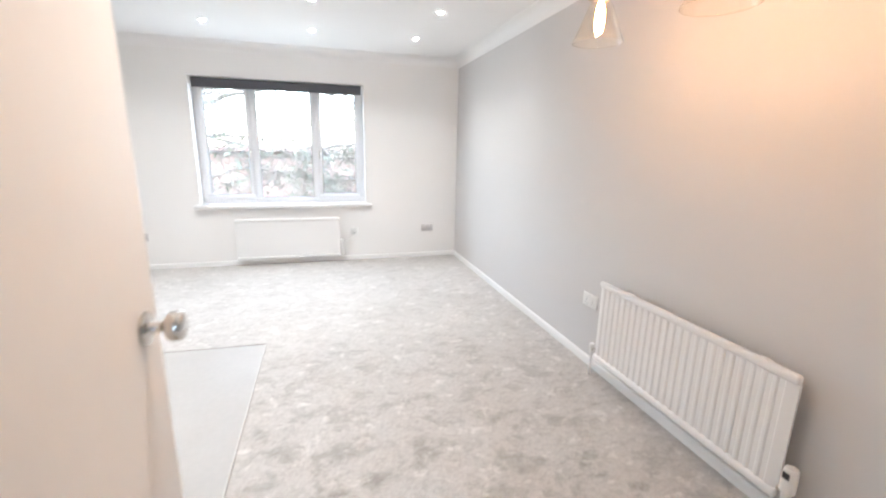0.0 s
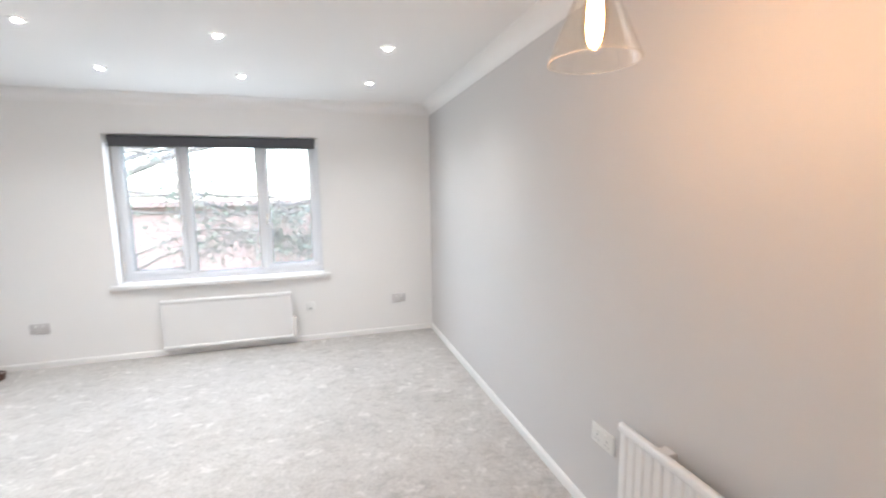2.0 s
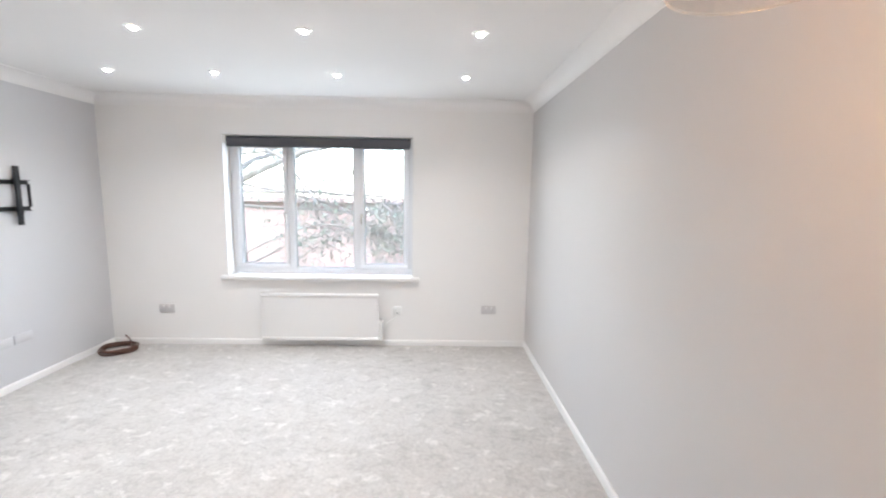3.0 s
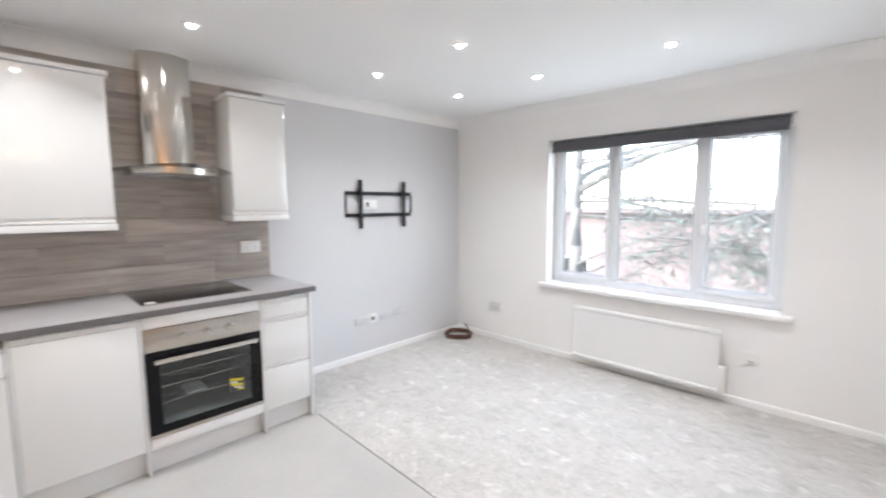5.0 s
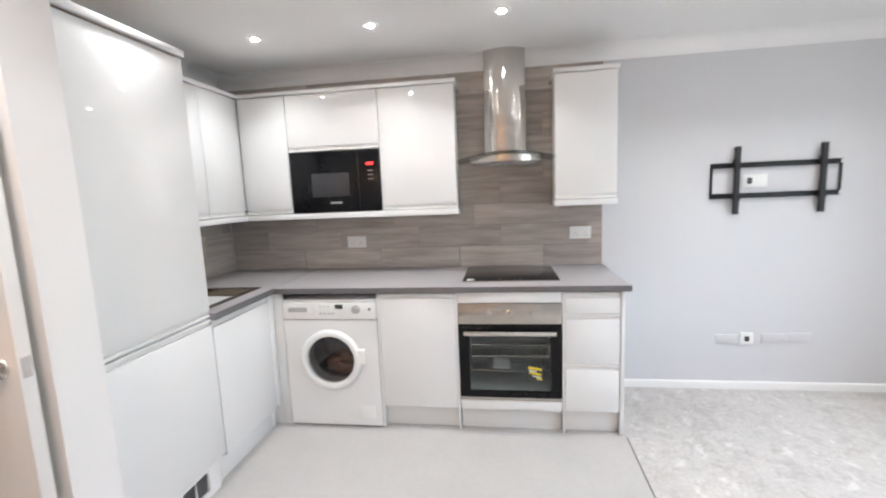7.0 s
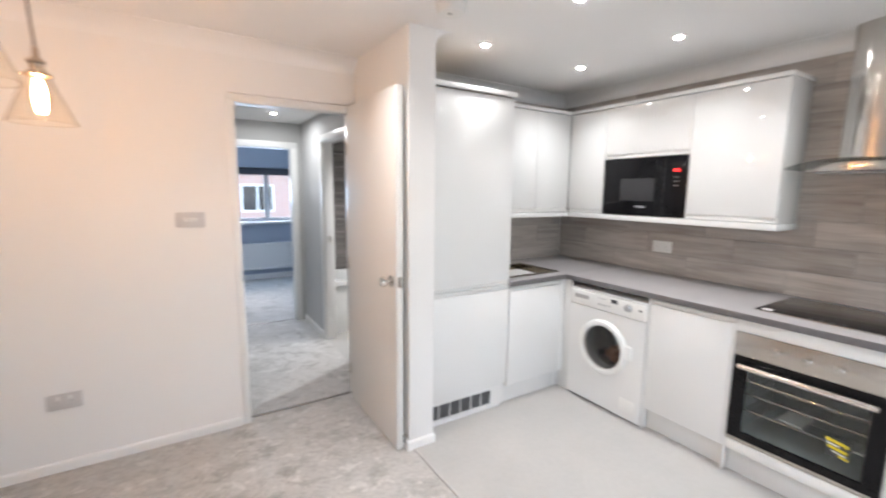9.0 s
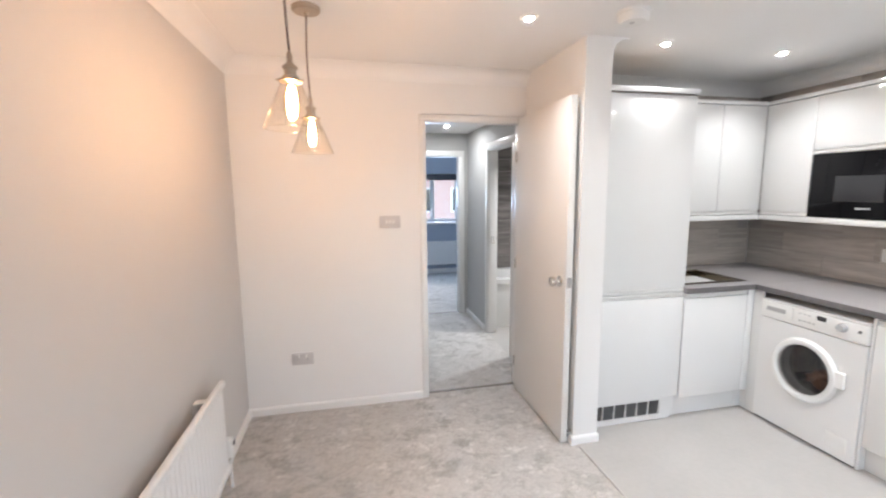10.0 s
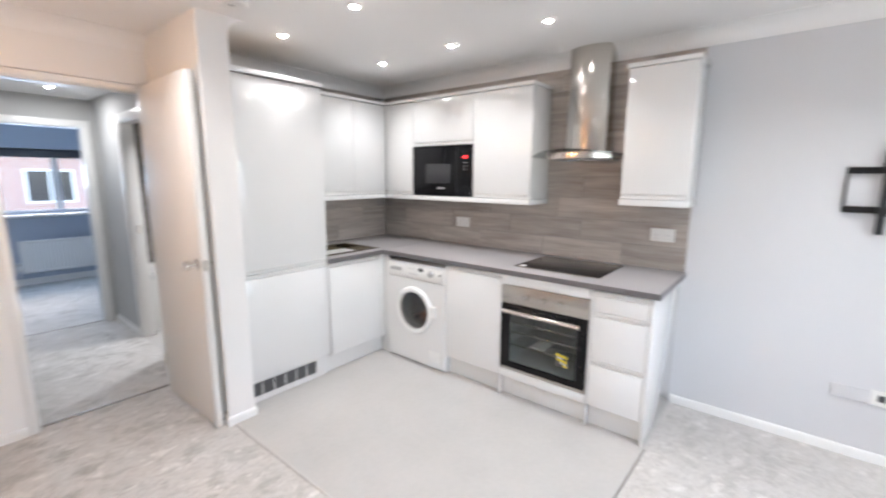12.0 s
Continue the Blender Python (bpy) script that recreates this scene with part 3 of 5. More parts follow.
# bathroom doorway in the hall's side wall
d3 = thing("door_frame_3", (HALL_X, -0.34, 0), "white painted bathroom doorway with a strike plate", "door frame", "", "structure")
for y0, y1 in ((-0.70, -0.67), (-0.01, 0.02)):
    part("jamb", boxed(HALL_X - 0.098, HALL_X - 0.002, y0, y1, 0, 1.95, bevel=0.002), M_TRIM, d3)
part("head", boxed(HALL_X - 0.098, HALL_X - 0.002, -0.70, 0.02, 1.95, 1.98, bevel=0.002), M_TRIM, d3)
for y0, y1 in ((-0.745, -0.682), (0.002, 0.065)):
    part("architrave", boxed(HALL_X, HALL_X + 0.014, y0, y1, 0, 1.96, bevel=0.005), M_TRIM, d3)
part("architrave", boxed(HALL_X, HALL_X + 0.014, -0.745, 0.065, 1.96, 2.025, bevel=0.005), M_TRIM, d3)
part("strike_plate", boxed(HALL_X - 0.07, HALL_X - 0.04, -0.672, -0.667, 0.99, 1.06, bevel=0.001), M_CHROME, d3, "small chrome strike plate")

# the open flush door
LEAF_X, LEAF_Y0, LEAF_Y1, LEAF_H = -0.125, 0.618, 1.378, 2.055
door = thing("door_1", (LEAF_X, LEAF_Y0, 0), "plain white flush door standing open against the partition", "door", "", "structure")
part("leaf", boxed(LEAF_X - 0.04, LEAF_X, LEAF_Y0, LEAF_Y1, 0.008, LEAF_H, bevel=0.002), M_DOOR, door)
KZ, KY = 1.005, LEAF_Y1 - 0.062
KNOB = [(0.0, 0.0), (0.031, 0.0), (0.033, 0.003), (0.031, 0.007), (0.014, 0.010), (0.0105, 0.016), (0.0105, 0.028), (0.016, 0.034), (0.026, 0.040), (0.029, 0.047), (0.029, 0.058), (0.026, 0.065), (0.018, 0.068), (0.0, 0.069)]
part("knob", lathe(bmesh.new(), KNOB, (LEAF_X, KY, KZ), "X"), M_CHROME, door, "round satin chrome knob")
bm = lathe(bmesh.new(), KNOB, (0, 0, 0), "X")
bm.transform(Matrix.Translation((LEAF_X - 0.04, KY, KZ)) @ Matrix.Rotation(math.pi, 4, "Z"))
part("knob", bm, M_CHROME, door, "round satin chrome knob")
part("latch_plate", boxed(LEAF_X - 0.032, LEAF_X - 0.008, LEAF_Y1, LEAF_Y1 + 0.002, KZ - 0.03, KZ + 0.03), M_CHROME, door, "chrome latch plate")
for z in (0.23, 1.0, 1.78):
    part("hinge", rod(bmesh.new(), (LEAF_X + 0.004, LEAF_Y0 - 0.006, z - 0.04), (LEAF_X + 0.004, LEAF_Y0 - 0.006, z + 0.04), 0.006, 10), M_CHROME, door)
stop = thing("door_stop", (STUB_X1 + 0.016, 1.36, 0.04), "small chrome door stop on the skirting board", "door stop")
part("stem", rod(bmesh.new(), (STUB_X1 + 0.014, 1.36, 0.045), (LEAF_X - 0.052, 1.36, 0.045), 0.006, 10), M_CHROME, stop)
part("buffer", rod(bmesh.new(), (LEAF_X - 0.052, 1.36, 0.045), (LEAF_X - 0.041, 1.36, 0.045), 0.013, 12), M_DARK_PLASTIC, stop, "black rubber buffer")


def casement_window(name, label, x0, x1, z0, z1, y, mullions, opening, side, depth=0.065):
    """A upvc window along x. mullions: x of the posts; opening: which lights have a sash. side: +1 when the room lies towards -y."""
    w = thing(name, ((x0 + x1) / 2, y, z0), label, "window", "", "structure")
    f = 0.05
    ya, yb = (y, y + depth) if side > 0 else (y - depth, y)
    posts = [x0, *mullions, x1]
    part("window_frame", boxed(x0, x1, ya, yb, z0, z0 + f, bevel=0.006), M_UPVC, w)
    part("window_frame", boxed(x0, x1, ya, yb, z1 - f, z1, bevel=0.006), M_UPVC, w)
    part("window_frame", boxed(x0, x0 + f, ya, yb, z0 + f, z1 - f, bevel=0.006), M_UPVC, w)
    part("window_frame", boxed(x1 - f, x1, ya, yb, z0 + f, z1 - f, bevel=0.006), M_UPVC, w)
    for m in mullions:
        part("mullion", boxed(m - 0.03, m + 0.03, ya, yb, z0 + f, z1 - f, bevel=0.006), M_UPVC, w)
    for i, (a, b) in enumerate(zip(posts, posts[1:])):
        a = a + (f if i == 0 else 0.03)
        b = b - (f if i == len(posts) - 2 else 0.03)
        za, zb = z0 + f, z1 - f
        if opening[i]:
            s = 0.042
            q = side * 0.012
            sash = part("sash", boxed(a, b, ya - q, yb - q, za, za + s, bevel=0.006), M_UPVC, w)
            for c in ((a, b, zb - s, zb), (a, a + s, za + s, zb - s), (b - s, b, za + s, zb - s)):
                part("rail", boxed(c[0], c[1], ya - q, yb - q, c[2], c[3], bevel=0.006), M_UPVC, sash)
            hx = b - s / 2 if opening[i] == "R" else a + s / 2
            yy = y - side * 0.014
            h = part("window_handle", boxed(hx - 0.011, hx + 0.011, min(yy, yy - side * 0.012), max(yy, yy - side * 0.012), z0 + 0.54, z0 + 0.60, bevel=0.003), M_CHROME, sash, "small metal window handle")
            part("lever", boxed(hx - 0.008, hx + 0.008, min(yy - side * 0.012, yy - side * 0.03), max(yy - side * 0.012, yy - side * 0.03), z0 + 0.50, z0 + 0.585, bevel=0.004), M_CHROME, w, "small metal window lever")
            a, b, za, zb = a + s, b - s, za + s, zb - s
        yp = (ya + yb) / 2
        p = part("pane", boxed(a - 0.004, b + 0.004, yp - 0.003, yp + 0.003, za - 0.004, zb + 0.004), M_GLASS, w)
        p.visible_shadow = False
        bm = bmesh.new()
        for c in ((a, b, za, za + 0.008), (a, b, zb - 0.008, zb), (a, a + 0.008, za, zb), (b - 0.008, b, za, zb)):
            box(bm, c[0], c[1], yp - 0.012, yp + 0.012, c[2], c[3])
        part("gasket", bm, M_GREY_PLASTIC, w)
    return w


WY = YW + 0.13
w1 = casement_window("window_1", "white upvc three-light window with side casements", WIN_X0, WIN_X1, WIN_Z0, WIN_Z1, WY, (-0.513, 0.127), ("R", "", "L"), 1)
part("window_sill", boxed(WIN_X0 - 0.062, WIN_X1 + 0.07, YW - 0.045, YW, WIN_Z0 - 0.045, WIN_Z0 - 0.006, bevel=0.008), M_TRIM, w1)
part("window_sill", boxed(WIN_X0, WIN_X1, YW, WY + 0.01, WIN_Z0 - 0.045, WIN_Z0 - 0.004), M_TRIM, w1)
bm = bmesh.new()
for c in ((WIN_X0 - 0.014, WIN_X1 + 0.014, WIN_Z1 + 0.002, WIN_Z1 + 0.018), (WIN_X0 - 0.014, WIN_X0 - 0.001, WIN_Z0, WIN_Z1 + 0.002), (WIN_X1 + 0.001, WIN_X1 + 0.014, WIN_Z0, WIN_Z1 + 0.002)):
    box(bm, c[0], c[1], YW - 0.006, YW, c[2], c[3], bevel=0.002)
part("reveal_bead", bm, M_TRIM, w1)


def roller_blind(x0, x1, z, y, side, drop, label):
    b = thing("roller_blind", ((x0 + x1) / 2, y, z), label, "blind")
    r = 0.034
    part("roll", rod(bmesh.new(), (x0 + 0.02, y, z - r - 0.006), (x1 - 0.02, y, z - r - 0.006), r, 24), M_BLIND, b)
    ys = y - side * r
    part("fabric", boxed(x0 + 0.025, x1 - 0.025, min(ys, ys + side * 0.002), max(ys, ys + side * 0.002), z - drop, z - r - 0.006), M_BLIND, b)
    part("bottom_bar", boxed(x0 + 0.025, x1 - 0.025, ys - 0.007, ys + 0.007, z - drop - 0.022, z - drop, bevel=0.004), M_BLIND, b)
    for x in (x0 + 0.008, x1 - 0.008):
        part("bracket", boxed(x - 0.008, x + 0.008, y - r, y + r, z - 2 * r - 0.012, z - 0.001, bevel=0.003), M_PLASTIC, b)
    return b


roller_blind(WIN_X0 + 0.004, WIN_X1 - 0.004, WIN_Z1, YW + 0.05, 1, 0.085, "charcoal roller blind rolled up at the window head")
w2 = casement_window("window_2", "white upvc bedroom window with a centre post", BW0, BW1, BZ0, BZ1, BY - 0.12, (-0.42, 0.3), ("", "", ""), -1)
part("window_sill", boxed(BW0 - 0.08, BW1 + 0.08, BY, BY + 0.05, BZ0 - 0.04, BZ0 - 0.002, bevel=0.008), M_TRIM, w2)
roller_blind(BW0 + 0.004, BW1 - 0.004, BZ1, BY - 0.05, -1, 0.10, "dark roller blind rolled up at the bedroom window")


# ---- radiators ----
def radiator(label, length, height, ribs, at, yaw, valve_left, z0, electric=False):
    """A steel panel radiator, built against a wall at y = 0 with the room towards -y, and then turned into place."""
    r = thing("radiator", (0, 0, 0), label, "radiator", "radiators")
    f, dpt = -0.085, 0.018
    n = round(length / 0.0445) if ribs > 0.001 else 0
    step = (length - 0.07) / max(1, n)
    prof = [(-length / 2, f + 0.010), (-length / 2 + 0.035, f)]
    for i in range(n):
        a = -length / 2 + 0.035 + i * step
        for u, v in ((0.12, 0), (0.28, ribs), (0.72, ribs), (0.88, 0)):
            prof.append((a + u * step, f + v))
    prof += [(length / 2 - 0.035, f), (length / 2, f + 0.010), (length / 2, f + dpt), (-length / 2, f + dpt)]
    bm = bmesh.new()
    za, zb = z0 + 0.035, z0 + height - 0.035
    lowv = [bm.verts.new((x, y, za)) for x, y in prof]
    topv = [bm.verts.new((x, y, zb)) for x, y in prof]
    for i in range(len(prof)):
        j = (i + 1) % len(prof)
        bm.faces.new((lowv[i], lowv[j], topv[j], topv[i]))
    bm.faces.new(topv)
    bm.faces.new(lowv[::-1])
    bmesh.ops.recalc_face_normals(bm, faces=bm.faces[:])
    part("panel", bm, M_RADIATOR, r)
    for a, b in ((z0, z0 + 0.036), (z0 + height - 0.036, z0 + height)):
        part("rolled_edge", boxed(-length / 2, length / 2, f - 0.008, f + dpt + 0.004, a, b, bevel=0.011, segments=3), M_RADIATOR, r)
    for x in (-length / 2 + 0.17, length / 2 - 0.17):
        bm = boxed(x - 0.022, x + 0.022, -0.006, 0, z0 + 0.08, z0 + height - 0.03, bevel=0.001)
        box(bm, x - 0.022, x + 0.022, f + dpt, -0.004, z0 + height - 0.036, z0 + height - 0.026)
        box(bm, x - 0.022, x + 0.022, f + dpt, -0.004, z0 + 0.10, z0 + 0.115)
        part("bracket", bm, M_RADIATOR, r)
    if electric:
        box_part = part("control_box", boxed(length / 2 + 0.001, length / 2 + 0.042, f - 0.004, f + 0.055, z0 + 0.004, z0 + 0.205, bevel=0.008, segments=3), M_PLASTIC, r, "white plastic side control box")
        part("dial", rod(bmesh.new(), (length / 2 + 0.022, f + 0.025, z0 + 0.205), (length / 2 + 0.022, f + 0.025, z0 + 0.213), 0.012, 16), M_GREY_PLASTIC, box_part, "small grey dial")
    for s in () if electric else (-1, 1):
        x = s * (length / 2 + 0.032)
        big = (s < 0) == valve_left
        bm = rod(bmesh.new(), (s * length / 2, f + 0.01, z0 + 0.05), (x, f + 0.01, z0 + 0.05), 0.010, 12)
        part("tail", bm, M_CHROME, r, "chrome valve tail")
        bm = rod(bmesh.new(), (x, f + 0.01, 0.0), (x, f + 0.01, z0 + 0.03), 0.0075, 10)
        part("pipe", bm, M_RADIATOR, r, "white painted pipe")
        if big:
            prof2 = [(0.0, 0), (0.014, 0), (0.016, 0.03), (0.024, 0.04), (0.025, 0.075), (0.023, 0.125), (0.019, 0.132), (0.0, 0.133)]
            v = part("thermostat_valve", lathe(bmesh.new(), prof2, (x, f + 0.01, z0 + 0.02), "Z", 20), M_PLASTIC, r, "white plastic thermostat valve")
            part("valve_window", boxed(x - 0.012, x + 0.012, f - 0.0165, f - 0.012, z0 + 0.115, z0 + 0.14, bevel=0.002), M_DARK_PLASTIC, v, "black marker window")
        else:
            prof2 = [(0.0, 0), (0.012, 0), (0.012, 0.025), (0.017, 0.03), (0.017, 0.058), (0.014, 0.062), (0.0, 0.063)]
            part("lockshield_valve", lathe(bmesh.new(), prof2, (x, f + 0.01, z0 + 0.02), "Z", 16), M_PLASTIC, r, "white lockshield cap")
    r.matrix_basis = pose(*at, 0, 0, yaw)
    return r


radiator("white ribbed steel panel radiator on the pale grey wall", 1.09, 0.49, 0.006, (XR, 1.92, 0), -90, False, 0.125)
radiator("white flat panel heater on the wall under the window", 1.13, 0.47, 0.0003, (-0.20, YW, 0), 0, False, 0.07, True)
radiator("white steel panel radiator under the bedroom window", 1.1, 0.45, 0.004, (-0.45, BY, 0), 180, True, 0.17)


# ---- sockets and switches: built on a wall at y = 0, the room towards -y ----
def plate(name, label, category, w, h, at, yaw, rockers=0, holes=0, dark=None, group="", mat=None):
    p = thing(name, (0, 0, 0), label, category, group)
    part("face_plate", boxed(-w / 2, w / 2, -0.010, 0, -h / 2, h / 2, bevel=0.004), mat or M_PLASTIC, p)
    for i in range(rockers):
        x = (i - (rockers - 1) / 2) * (0.05 if holes else 0.024)
        bm = boxed(-0.006, 0.006, -0.004, 0.002, -0.010, 0.010, bevel=0.0015)
        bm.transform(Matrix.Translation((x, -0.010, 0.02 if holes else 0)) @ Matrix.Rotation(radians(7), 4, "X"))
        part("rocker", bm, M_PLASTIC, p)
    for i in range(holes):
        x = (i - (holes - 1) / 2) * 0.066
        bm = boxed(x - 0.0035, x + 0.0035, -0.0112, -0.009, -0.006, 0.004)
        for sx in (-0.011, 0.011):
            box(bm, x + sx - 0.0035, x + sx + 0.0035, -0.0112, -0.009, -0.024, -0.0185)
        part("socket_holes", bm, M_GREY_PLASTIC, p)
    if dark:
        # solid dark block paints the shade inside the outlet hole
        part("opening", boxed(*dark, bevel=0.002), M_DARK_PLASTIC, p, "dark block for the shaded cable outlet hole")
    p.matrix_basis = pose(*at, 0, 0, yaw)
    return p


SOCK = ("double_socket", "white plastic double wall socket", "socket", 0.146, 0.086)
plate(*SOCK, (-1.71, YW, 0.357), 0, 2, 2, group="wall sockets", mat=M_SHADED_PLATE)
plate(*SOCK, (1.445, YW, 0.372), 0, 2, 2, group="wall sockets", mat=M_SHADED_PLATE)
plate("fused_spur", "white fused spur with flex to the radiator", "wall spur", 0.086, 0.086, (0.54, YW, 0.357), 0, 1, dark=(-0.012, 0.012, -0.0115, -0.009, -0.03, -0.018))
plate(*SOCK, (XR, 2.655, 0.42), -90, 2, 2, group="wall sockets")
plate(*SOCK, (1.443, YD, 0.387), 180, 2, 2, group="wall sockets", mat=M_SHADED_PLATE)
plate("light_switch", "white plastic double light switch plate", "light switch", 0.146, 0.086, (0.813, YD, 1.33), 180, 3, mat=M_SHADED_PLATE)
plate(*SOCK, (XL + 0.0125, 1.633, 1.108), 90, 2, 2, group="kitchen sockets")
plate(*SOCK, (XL + 0.0125, 3.264, 1.135), 90, 2, 2, group="kitchen sockets")
plate("outlet_plate", "white cable outlet plate behind the television bracket", "outlet plate", 0.146, 0.086, (XL, 4.376, 1.445), 90, dark=(-0.05, -0.02, -0.012, -0.009, -0.02, 0.02))
plate("outlet_plate", "white cable outlet plate low on the grey wall", "outlet plate", 0.086, 0.086, (XL, 4.376, 0.365), 90, dark=(-0.016, 0.016, -0.012, -0.009, -0.018, 0.018))
plate("blank_plate", "pale blank socket plate painted over", "socket", 0.146, 0.07, (XL, 4.25, 0.36), 90, mat=M_BLANK)
plate("blank_plate", "pale blank socket plate painted over", "socket", 0.146, 0.07, (XL, 4.54, 0.368), 90, mat=M_BLANK)
plate("blank_plate", "pale blank socket plate painted over", "socket", 0.146, 0.07, (XL, 4.70, 0.372), 90, mat=M_BLANK)
bm = tube(bmesh.new(), [(0.54, YW - 0.012, 0.34), (0.525, YW - 0.022, 0.29), (0.47, YW - 0.024, 0.26), (0.42, YW - 0.03, 0.22), (0.405, YW - 0.05, 0.17), (0.39, YW - 0.07, 0.14)], 0.004, 8)
single("flex_cable", bm, M_PLASTIC, "white flex hanging from spur to radiator", "cable", at=(0.5, YW, 0.2))

# television bracket
tv = thing("television_bracket", (XL, 4.46, 1.45), "black steel television wall bracket with two upright arms", "wall bracket")
for z in (1.548, 1.349):
    bm = boxed(XL, XL + 0.004, 4.10, 4.875, z - 0.017, z + 0.017, bevel=0.001)
    box(bm, XL + 0.004, XL + 0.022, 4.10, 4.875, z + 0.013, z + 0.017)
    box(bm, XL + 0.004, XL + 0.022, 4.10, 4.875, z - 0.017, z - 0.013)
    part("rail", bm, M_BLACK, tv)
for y in (4.105, 4.870):
    part("end_bar", boxed(XL, XL + 0.02, y - 0.005, y + 0.005, 1.366, 1.531, bevel=0.001), M_BLACK, tv)
for y in (4.25, 4.757):
    bm = boxed(XL + 0.022, XL + 0.046, y - 0.016, y + 0.016, 1.228, 1.668, bevel=0.003)
    part("arm", bm, M_BLACK, tv)
    part("hook", boxed(XL + 0.014, XL + 0.034, y - 0.02, y + 0.02, 1.555, 1.585, bevel=0.002), M_BLACK, tv)
    part("clamp", boxed(XL + 0.02, XL + 0.05, y - 0.02, y + 0.02, 1.32, 1.365, bevel=0.003), M_BLACK, tv)

# coil of cable in the corner
bm = bmesh.new()
pts = []
for i in range(7 * 28):
    a = 2 * math.pi * i / 28
    turn_no = i / 28
    rr = 0.125 + 0.014 * math.sin(turn_no * 2.3) + 0.006 * math.sin(3 * a + turn_no)
    pts.append((-2.05 + 1.12 * rr * math.cos(a), 5.385 + rr * math.sin(a), 0.008 + 0.0055 * turn_no + 0.002 * math.sin(5 * a)))
pts += [(-2.04, 5.54, 0.035), (-2.08, 5.568, 0.06), (-2.12, 5.575, 0.09)]
tube(bm, pts, 0.0065, 8)
single("cable_coil", bm, M_CABLE, "coil of brown cable lying on the carpet in the corner", "cable coil", at=(-2.05, 5.385, 0))


# ---- door stop ----
stop = thing("door_stop", (STUB_X1, STUB_Y - 0.03, 0.075), "small chrome door stop with rubber tip on the partition", "door stop")
part("stem", rod(bmesh.new(), (STUB_X1, STUB_Y - 0.03, 0.075), (STUB_X1 + 0.022, STUB_Y - 0.03, 0.075), 0.009, 14), M_CHROME, stop)
part("rubber_tip", rod(bmesh.new(), (STUB_X1 + 0.022, STUB_Y - 0.03, 0.075), (STUB_X1 + 0.028, STUB_Y - 0.03, 0.075), 0.011, 14), M_DARK_PLASTIC, stop, "black rubber tip")

# ---- ceiling fittings ----
def downlight_source(x, y, z, watts=SPOT_WATTS, beam=120):
    lamp = new("downlight_lamp", bpy.data.lights.new("downlight_lamp", "AREA"))
    lamp.data.energy, lamp.data.color = watts, SPOT_COLOUR
    lamp.data.shape, lamp.data.size = "DISK", 0.036
    lamp.data.spread = radians(beam)
    lamp.location = (x, y, z)


DOWN = [(-1.548, 1.35), (-0.718, 1.353), (-1.523, 2.042), (-0.70, 2.06), (-1.50, 2.747), (0.202, 1.546),
        (-1.495, 3.92), (-0.71, 3.922), (0.187, 3.92), (1.13, 3.912), (-1.48, 4.755), (-0.715, 4.765), (0.17, 4.775), (1.115, 4.763)]
first = None
for x, y in DOWN:
    if first is None:
        first = thing("downlight", (x, y, ZC), "round white recessed ceiling spotlight, lit", "ceiling light", "ceiling spotlights")
        part("bezel", lathe(bmesh.new(), [(0.020, 0.004), (0.020, -0.005), (0.034, -0.007), (0.043, -0.004), (0.044, 0.0), (0.044, 0.004)], (x, y, ZC)), M_TRIM, first)
        part("lens", lathe(bmesh.new(), [(0.0, 0.001), (0.0195, 0.001), (0.0195, -0.009), (0.016, -0.013), (0.009, -0.0155), (0.0, -0.0165)], (x, y, ZC), sides=24), M_LED, first, "bright lamp face")
    else:
        copy_thing(first, pose(x, y, ZC))
    downlight_source(x, y, ZC - 0.018, SPOT_WATTS * (0.45 if (x, y) == (-0.718, 1.353) else 1.0))
copy_thing(first, pose(0.05, -0.92, HALL_C))
downlight_source(0.05, -0.92, HALL_C - 0.018, 4.5, 176)
copy_thing(first, pose(-1.1, -0.4, HALL_C))
downlight_source(-1.1, -0.4, HALL_C - 0.018, 9.0)

alarm = thing("smoke_alarm", (-0.255, 1.70, ZC), "round white smoke alarm on the ceiling", "smoke alarm")
part("base", lathe(bmesh.new(), [(0.0, 0), (0.076, 0), (0.076, -0.014), (0.0, -0.014)], (-0.255, 1.70, ZC)), M_PLASTIC, alarm)
part("cover", lathe(bmesh.new(), [(0.0, -0.014), (0.070, -0.014), (0.068, -0.036), (0.058, -0.048), (0.025, -0.052), (0.0, -0.052)], (-0.255, 1.70, ZC)), M_PLASTIC, alarm)
part("test_button", lathe(bmesh.new(), [(0.0, -0.051), (0.011, -0.051), (0.010, -0.055), (0.0, -0.055)], (-0.24, 1.71, ZC), sides=16), M_GREY_PLASTIC, alarm)


